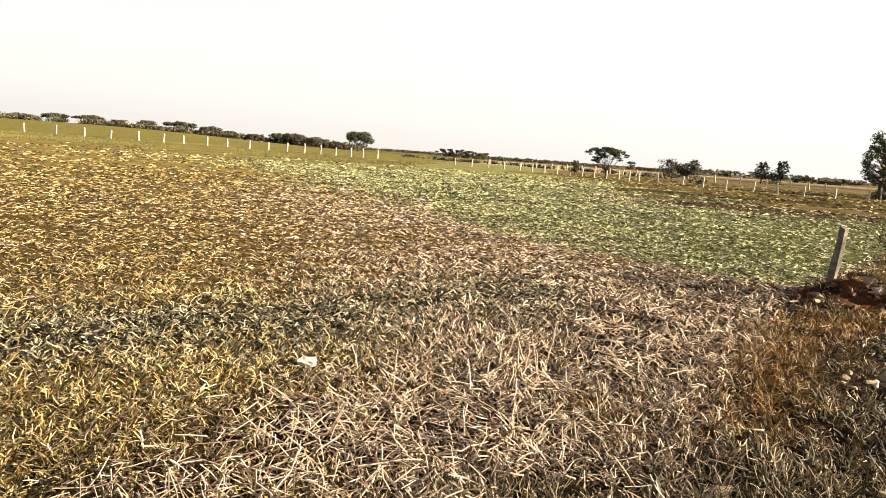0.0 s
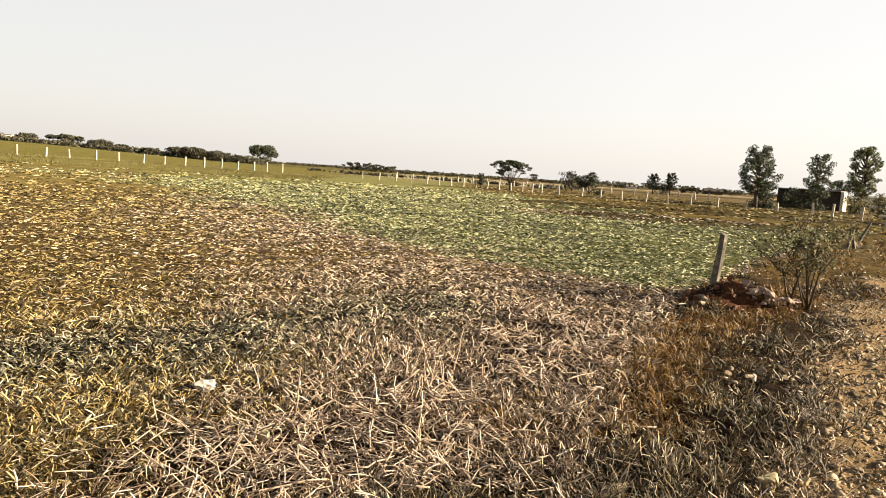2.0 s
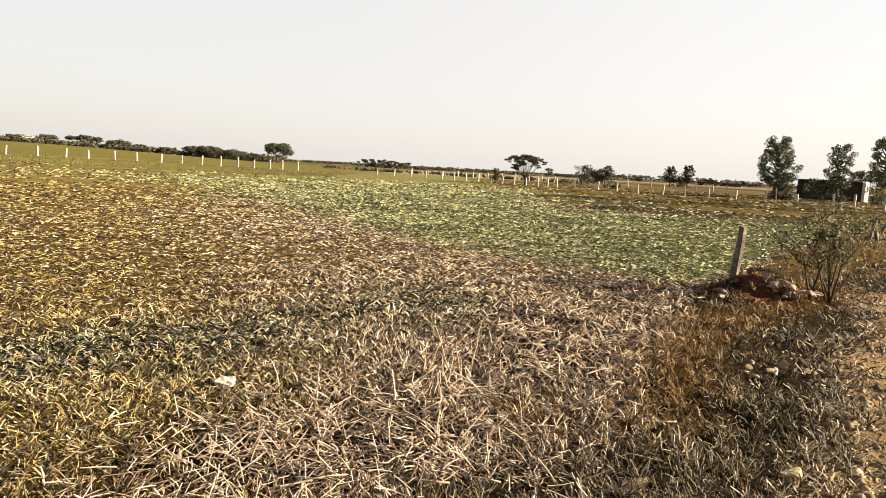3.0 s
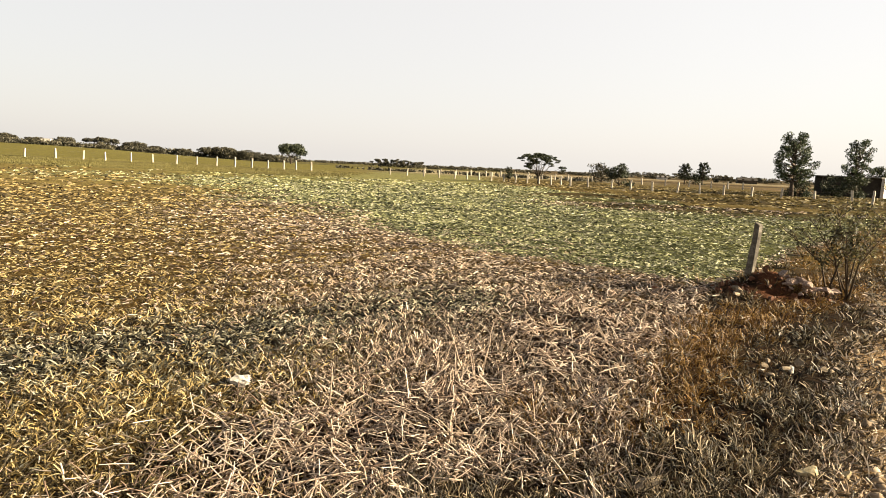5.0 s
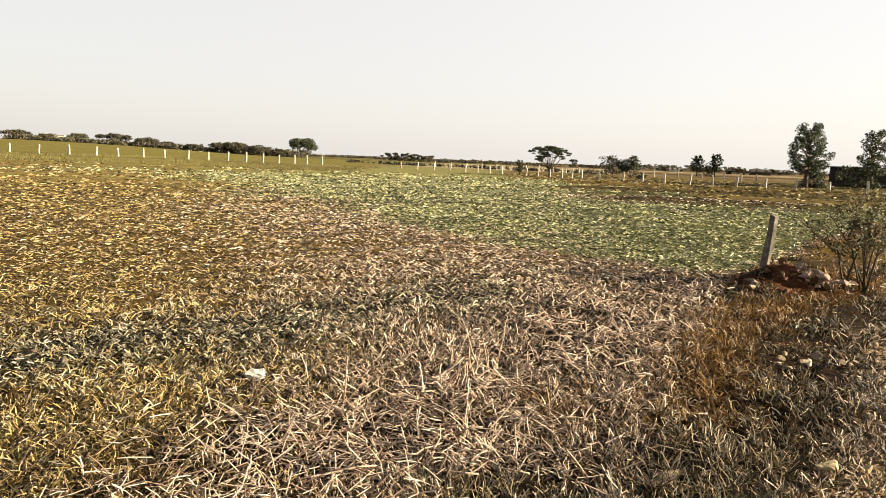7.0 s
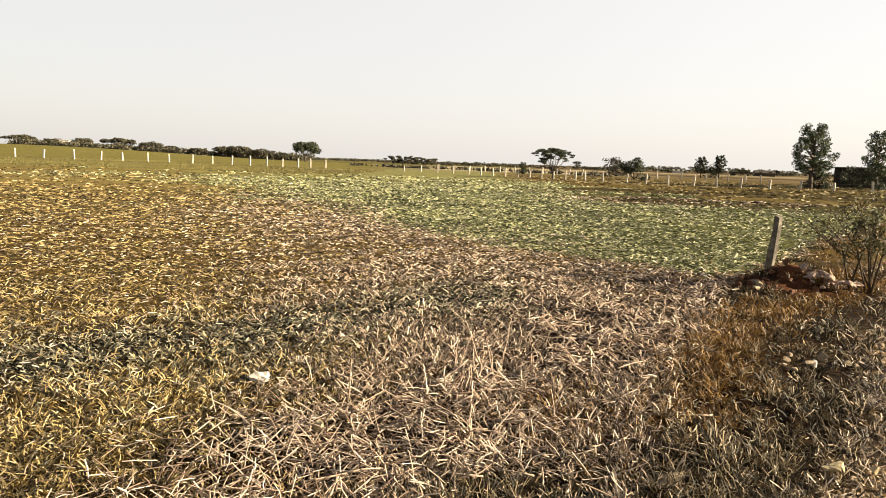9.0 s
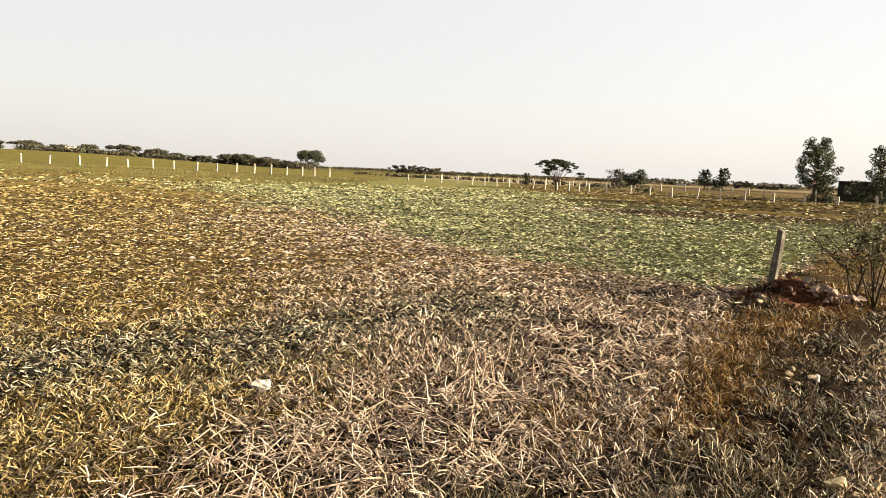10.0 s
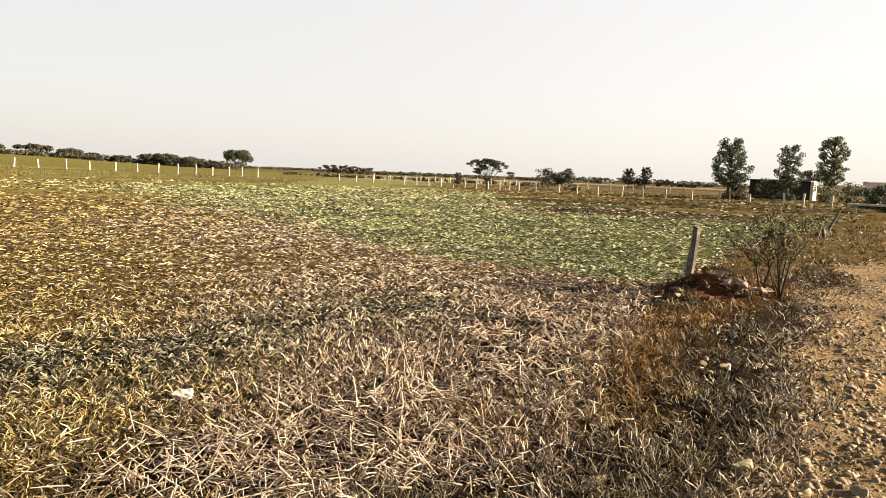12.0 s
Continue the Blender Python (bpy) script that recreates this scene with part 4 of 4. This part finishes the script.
def tree(x, y, high, wide, style, seed, leaves, size, material, label, category="tree", name="tree", squash=0.8):
    """A trunk that forks into limbs, each limb's end in clumps of leaves. style: round, flat, column or bush."""
    rr = random.Random(seed)
    h = float(height(np.array([x]), np.array([y]))[0]) - 0.05
    root = thing(name, x, y, h, 0, label, category)
    first = dict(round=0.3, flat=0.32, umbrella=0.26, column=0.24, bush=0.06)[style] * high
    bm = bmesh.new()
    base_r = 0.03 * high if style != "bush" else 0.018 * high
    lean = Vector((rr.uniform(-0.06, 0.06), rr.uniform(-0.06, 0.06), 1))
    fork = lean * first
    tube(bm, [(0, 0, -0.2), lean * first * 0.5, fork], [base_r * 1.25, base_r, base_r * 0.85], 8)
    if style == "column":
        mid = [Vector((rr.uniform(-0.12, 0.12) * wide, rr.uniform(-0.12, 0.12) * wide, first + (high * 0.94 - first) * k / 4)) for k in range(5)]
        mid[0] = fork
        tube(bm, mid, [base_r * (0.85 - 0.17 * k) for k in range(5)], 6)
    cents, rads = [], []
    n = dict(round=13, flat=13, umbrella=30, column=40, bush=19)[style]
    for i in range(n):
        a = 2.4 * i + rr.uniform(-0.4, 0.4)
        k = (i + 0.5) / n
        if style == "flat":
            rad, top = wide * 0.5 * math.sqrt(k) * rr.uniform(0.75, 1.02), high * (0.93 - 0.22 * k * rr.uniform(0.5, 1.3))
            cr = wide * rr.uniform(0.09, 0.15)
        elif style == "umbrella":
            rad = wide * 0.5 * math.sqrt(k) * rr.uniform(0.55, 1.08)
            top, cr = high * (0.97 - 0.42 * k * rr.uniform(0.1, 1.2)), wide * rr.uniform(0.06, 0.12)
        elif style == "column":
            top = first * 1.1 + (high * 0.93 - first * 1.1) * k
            prof = min(1.0, 0.62 + 1.3 * k) * math.sqrt(max(0.05, 1 - max(0.0, (k - 0.5) / 0.55) ** 2))
            rad, cr = wide * 0.41 * prof * math.sqrt(rr.uniform(0.08, 1.0)), wide * rr.uniform(0.085, 0.13)
        elif style == "bush":
            rad, top = wide * 0.42 * math.sqrt(k) * rr.uniform(0.6, 1.0), high * rr.uniform(0.08, 0.86) * (1 - 0.2 * k)
            cr = min(wide, high) * rr.uniform(0.15, 0.24)
        else:
            el = rr.uniform(0.0, 1.0)
            rad = wide * 0.38 * math.sqrt(max(0.0, 1 - (el * 0.9) ** 2)) * rr.uniform(0.6, 1.05)
            top, cr = high * (0.5 + 0.37 * el), wide * rr.uniform(0.13, 0.19)
        end = Vector((math.cos(a) * rad, math.sin(a) * rad, top))
        start = fork if style != "column" else fork + (Vector((0, 0, high * 0.9)) - fork) * max(0.0, k * 0.92 - 0.1)
        bend = (start + end) / 2 + Vector((rr.uniform(-0.1, 0.1) * wide, rr.uniform(-0.1, 0.1) * wide, -0.03 * high))
        limb = bmesh.new() if y < 190 else bm
        thick = 0.32 if style == "umbrella" else 0.5
        tube(limb, [start, bend, end], [base_r * thick, base_r * thick * 0.64, base_r * thick * 0.24], 5)
        if limb is not bm:
            part("limb", limb, M_BARK, root)
        cents.append(end)
        rads.append(cr)
        for _ in range(2):
            cents.append(end + Vector((rr.uniform(-1.2, 1.2), rr.uniform(-1.2, 1.2), rr.uniform(-0.9, 0.5))) * cr * 0.85)
            rads.append(cr * rr.uniform(0.45, 0.8))
    part("trunk", bm, M_BARK, root)
    part("crown", leaf_soup("crown", cents, rads, leaves, size, seed, squash), material, root)
    return root


def build_trees():
    T = tree
    e = "tall eucalyptus tree with loose dark green foliage"
    T(*spot(28.5, 76), 7.9, 5.3, "column", 201, 7200, 0.125, M_EUCA, e + " by the fence")
    T(*spot(32.7, 84), 8.0, 4.4, "column", 202, 4200, 0.125, M_EUCA, e + " before the hut")
    T(*spot(35.6, 78), 8.9, 4.1, "column", 203, 7000, 0.125, M_EUCA_LIT, e + " beside the hut")
    b = "dark green bush with dense foliage"
    T(*spot(29.0, 77.5), 3.5, 4.0, "bush", 104, 2200, 0.14, M_LEAF, b + " under the eucalyptus", "bush", "bush")
    T(*spot(31.2, 86), 3.3, 3.6, "bush", 105, 1700, 0.14, M_LEAF, b + " against the hut wall", "bush", "bush")
    T(*spot(32.4, 83), 3.2, 4.0, "bush", 106, 2000, 0.14, M_LEAF, b + " against the hut wall", "bush", "bush")
    T(*spot(34.4, 101), 5.0, 5.0, "round", 107, 1600, 0.18, M_LEAF, "round dark tree behind the hut", "tree")
    T(*spot(36.8, 83), 3.0, 3.2, "bush", 108, 1300, 0.15, M_SHRUB, "olive bush beside the hut yard", "bush", "bush")
    T(*spot(35.4, 75), 3.0, 3.6, "bush", 109, 1500, 0.13, M_SHRUB, "low olive bush at the foot of the eucalyptus", "bush", "bush")
    T(*spot(8.25, 86), 4.1, 6.2, "umbrella", 110, 8000, 0.1, M_LEAF, "flat-topped thorn tree with bare forked limbs", "tree", squash=0.3)
    T(*spot(5.65, 90), 2.3, 1.3, "column", 111, 500, 0.11, M_LEAF, "young thin tree by the fence", "tree")
    T(*spot(15.2, 97), 3.6, 5.8, "bush", 112, 2200, 0.16, M_LEAF, b + " on the fence line", "bush", "bush")
    T(*spot(13.7, 120), 4.4, 5.6, "bush", 113, 1500, 0.2, M_FAR, "grey-green bush behind the fence", "bush", "bush")
    T(*spot(20.5, 150), 5.2, 3.0, "column", 214, 1300, 0.2, M_LEAF, "dark slender tree in the far fields", "tree")
    T(*spot(21.9, 150), 5.6, 3.1, "column", 215, 1400, 0.2, M_LEAF, "dark slender tree in the far fields", "tree")
    T(*spot(21.2, 151), 3.6, 5.6, "bush", 116, 800, 0.2, M_LEAF, "dark low bush in the far fields", "bush", "bush")
    T(*spot(-13.7, 200), 6.6, 9.0, "round", 117, 3000, 0.32, M_LEAF, "round dark thorn tree with several trunks", "tree")
    f = "spreading thorn tree along the far field edge"
    for i, (bear, d, hi, wi, st) in enumerate(((-39.5, 250, 6, 11, "round"), (-37.2, 250, 6.6, 11, "flat"), (-34.8, 255, 7, 12, "flat"), (-32.9, 255, 6.2, 8, "round"), (-30.9, 250, 7.2, 10, "round"),
                                               (-28.3, 245, 7.2, 13, "flat"), (-26.1, 245, 6.6, 12, "round"), (-24.5, 250, 5.4, 7, "round"), (-22.5, 250, 5.0, 8, "round"), (-20.4, 240, 6.0, 10, "round"),
                                               (-19.0, 240, 6.2, 11, "round"), (-17.6, 240, 6.2, 11, "round"), (-16.1, 245, 5.2, 10, "bush"), (-15.0, 250, 4.2, 8, "bush"), (-5.8, 330, 7.6, 15, "bush"), (-4.4, 330, 8.6, 17, "bush"), (-3.0, 330, 7.0, 15, "bush"), (-1.2, 330, 3.6, 12, "bush"), (23.5, 255, 5.2, 13, "bush"), (18.2, 320, 4.6, 14, "bush"), (26.4, 330, 4.2, 16, "bush"))):
        T(*spot(bear, d), hi * (0.95 if st == "flat" else 0.84) * (0.62 if bear < -21 else 0.8), wi * 0.92, st, 130 + i, 3800, 0.3, M_FAR, f, "tree", squash=0.45)


build_trees()


def build_far_woods():
    """The low dark line of trees and scrub at the edge of the plain."""
    r = np.random.RandomState(5)
    cents, rads = [], []
    for i in range(1000):
        b = r.uniform(-58, 62)
        d = r.uniform(340, 560) if b > -14 else r.uniform(255, 300)
        if b < -20 and r.rand() < 0.6:
            continue
        hi = (0.75 if b > 15 else 0.42 if b > -13 else 1.0 if b > -21 else 0.5) * (2.6 + 2.6 * wave(np.array([b]), np.array([0.0]), 0.5, 31)[0]) * r.uniform(0.6, 1.1) * d / 450
        x, y = d * math.sin(radians(b)), d * math.cos(radians(b))
        rad = r.uniform(1.5, 3.6) * (0.62 if b > -13 else 1)
        cents.append((x, y, max(0.8, hi - rad * 0.4) + float(height(np.array([x]), np.array([y]))[0])))
        rads.append(rad * 1.2)
        cents.append((x + r.uniform(-3, 3), y, 0.8 + float(height(np.array([x]), np.array([y]))[0])))
        rads.append(1.6 if b > -13 else 2.4)
    # a low broken line of scrub along the far fence
    for i in range(150):
        b = r.uniform(-10, 13)
        d = 152 - 1.6 * b + r.uniform(-2, 2)
        x, y = d * math.sin(radians(b)), d * math.cos(radians(b))
        cents.append((x, y, 0.15 + 0.3 * r.rand() + float(height(np.array([x]), np.array([y]))[0])))
        rads.append(r.uniform(0.4, 0.9))
    me = leaf_soup("far_woods", cents, rads, 95000, 0.5, 6, 0.45, 0.1)
    tagged(part("far_woods", me, M_FAR), "low dark line of scrub woods on the horizon", "woods", kind="stuff")


build_far_woods()


# ---- the roadside shrub ----
def shrub(x, y, high, wide, seed, label):
    rr = random.Random(seed)
    h = float(height(np.array([x]), np.array([y]))[0])
    root = thing("shrub", x, y, h, 0, label, "shrub")
    for i in range(9):
        bm = bmesh.new()
        cents, rads = [], []
        a = 2.4 * i + rr.uniform(-0.3, 0.3)
        rad, top = wide * 0.5 * rr.uniform(0.25, 1.0), high * rr.uniform(0.7, 1.0)
        if i == 0:
            a, rad, top = 3.3, wide * 0.56, high * 0.68
        end = Vector((math.cos(a) * rad, math.sin(a) * rad, top))
        s = Vector((rr.choice((-0.2, 0.08)) + rr.uniform(-0.05, 0.07), rr.uniform(-0.1, 0.1), -0.05))
        m1 = s.lerp(end, 0.5) + Vector((-math.cos(a), -math.sin(a), 0.3)) * 0.2 * rad / wide * 2
        tube(bm, [s, m1, end], [0.016, 0.012, 0.005], 5)
        for _ in range(10):
            q = rr.uniform(0.42, 0.98)
            st = s.lerp(m1, q / 0.5) if q < 0.5 else m1.lerp(end, (q - 0.5) / 0.5)
            tip = st + Vector((rr.gauss(0, 0.17), rr.gauss(0, 0.17), rr.uniform(0.05, 0.3)))
            tube(bm, [st, (st + tip) / 2 + Vector((0, 0, 0.02)), tip], [0.006, 0.005, 0.002], 4)
            cents += [tip, (st + tip) / 2]
            rads += [0.11, 0.08]
        branch = part("branch", bm, M_TWIG, root)
        part("foliage", leaf_soup("foliage", cents, rads, 235, 0.03, seed + i, 0.9, 0.1), M_SHRUB, branch, "sparse small olive leaves")
    return root


shrub(6.42, 10.0, 1.55, 1.9, 71, "thin twiggy roadside shrub with sparse olive leaves")


# ---- buildings ----
def hut():
    """A low dark hut with a flat roof slab and a whitewashed end wall."""
    x, y = spot(32.3, 94)
    root = thing("hut", x, y, 0, -44, "low dark mud-walled hut with a flat roof", "hut")
    bm = bmesh.new()
    box(bm, -4.1, 4.3, -2.0, -1.75, -0.3, 2.75)
    box(bm, -4.1, -3.85, -1.75, 2.0, -0.3, 2.75)
    box(bm, -4.1, 4.3, 2.0, 2.25, -0.3, 2.75)
    box(bm, 4.05, 4.3, -1.75, 2.0, -0.3, 2.75)
    part("wall", bm, M_WALL, root)
    bm = bmesh.new()
    box(bm, 4.303, 4.7, -2.3, 0.5, -0.3, 2.78, 0.03)
    part("end_wall", bm, M_WHITE, root, "bright whitewashed end wall")
    bm = bmesh.new()
    box(bm, -4.4, 4.3, -2.55, 2.5, 2.76, 2.9, 0.02)
    part("roof", bm, M_ROOF, root, "pale flat roof slab")
    bm = bmesh.new()
    box(bm, -0.5, 0.5, -2.06, -2.003, -0.1, 2.0, 0.01)
    part("door", bm, M_DOOR, root)
    for px in (-3.0, 1.6):
        bm = bmesh.new()
        tube(bm, [(px, -2.4, -0.3), (px + 0.03, -2.4, 2.75)], [0.07, 0.06], 7)
        part("roof_post", bm, M_BARK, root)
    return root


hut()


def far_building(bearing, y, wide, deep, high, wall, roof, label, gable=0.0):
    x, yy = spot(bearing, y)
    root = thing("farm_building", x, yy, float(height(np.array([x]), np.array([yy]))[0]), -bearing * 0.6, label, "building")
    bm = bmesh.new()
    box(bm, -wide / 2, wide / 2, -deep / 2, deep / 2, -0.5, high)
    part("wall", bm, wall, root)
    bm = bmesh.new()
    w, d = wide / 2 + 0.3, deep / 2 + 0.3
    v = [bm.verts.new(p) for p in ((-w, -d, high + 0.01), (w, -d, high + 0.01), (w, d, high + 0.01), (-w, d, high + 0.01), (-w, 0, high + 0.12 + gable), (w, 0, high + 0.12 + gable))]
    for f in ((0, 1, 5, 4), (2, 3, 4, 5), (0, 4, 3), (1, 2, 5), (3, 2, 1, 0)):
        bm.faces.new([v[i] for i in f])
    part("roof", bm, roof, root)
    for k in (-0.25, 0.25):
        bm = bmesh.new()
        box(bm, k * wide - 0.45, k * wide + 0.45, -deep / 2 - 0.05, -deep / 2 - 0.003, 0.9, 1.9)
        part("window", bm, M_DOOR, root)
    return root


far_building(25.2, 260, 7, 6, 1.3, M_WALL, M_WALL, "long dark farm shed in the far fields", 1.0)
far_building(-32.1, 240, 3.4, 3, 2.6, M_WHITE, M_WHITE, "small whitewashed hut by the far trees")
far_building(-22.3, 262, 4.5, 4, 1.9, M_WHITE, M_ROOF, "long whitewashed farm building behind thorn trees", 0.5)
far_building(18.7, 300, 4.5, 4, 1.1, M_WHITE, M_ROOF, "pale low farm building in the far fields", 0.6)
far_building(39.2, 190, 12, 6, 4.2, M_WHITE, M_ROOF, "pale flat building behind the hedge", 0.2)
far_building(36.9, 160, 7, 4, 2.5, M_WHITE, M_ROOF, "pale low building behind the hut", 0.3)


def bench():
    """A stone slab laid on two short posts beside the track."""
    root = thing("stone_bench", 32.4, 40.2, 0, -38, "pale stone slab resting on two short posts", "bench")
    bm = bmesh.new()
    box(bm, -1.8, 1.8, -0.3, 0.3, 0.78, 0.92, 0.02)
    part("slab", bm, M_POST, root)
    for px in (-1.35, 1.35):
        bm = bmesh.new()
        box(bm, px - 0.09, px + 0.09, -0.2, 0.2, -0.2, 0.778, 0.015)
        part("support", bm, M_POST, root)


bench()


def hedge(x, y, seed, label):
    tree(x, y, 2.3, 5.5, "bush", seed, 2600, 0.12, M_LEAF, label, "hedge", "hedge_bush")


hedge(*spot(39.4, 46), 81, "dark green hedge bush beside the track")
hedge(*spot(42.0, 45), 82, "dark green hedge bush beside the track")
hedge(*spot(38.4, 60), 83, "dark green hedge bush by the hut yard")


def field_weed(x, y, high, seed):
    """A small dark weed with a few stems."""
    rr = random.Random(seed)
    h = float(height(np.array([x]), np.array([y]))[0])
    root = thing("field_weed", x, y, h, 0, "small dark weed standing alone in the stubble", "weed", "weeds in the field")
    cents = []
    bm = bmesh.new()
    for i in range(6):
        a, rad = 1.1 * i + rr.uniform(-0.3, 0.3), high * rr.uniform(0.2, 0.55)
        end = Vector((math.cos(a) * rad, math.sin(a) * rad, high * rr.uniform(0.6, 1.0)))
        tube(bm, [(0, 0, -0.03), end * 0.5 + Vector((0, 0, 0.1 * high)), end], [0.012, 0.009, 0.004], 4)
        cents += [end, end * 0.7]
    part("stem", bm, M_TWIG, root)
    part("foliage", leaf_soup("foliage", cents, [high * 0.22] * len(cents), 110, high * 0.13, seed, 0.8, 0.1), M_SHRUB, root)


for i, (x, y, high) in enumerate(((-23.6, 44.2, 0.26), (-5.3, 50.5, 0.3), (-7.9, 58.6, 0.3), (-28.0, 43.4, 0.34), (-16.3, 36.6, 0.24))):
    field_weed(x, y, high, 300 + i)
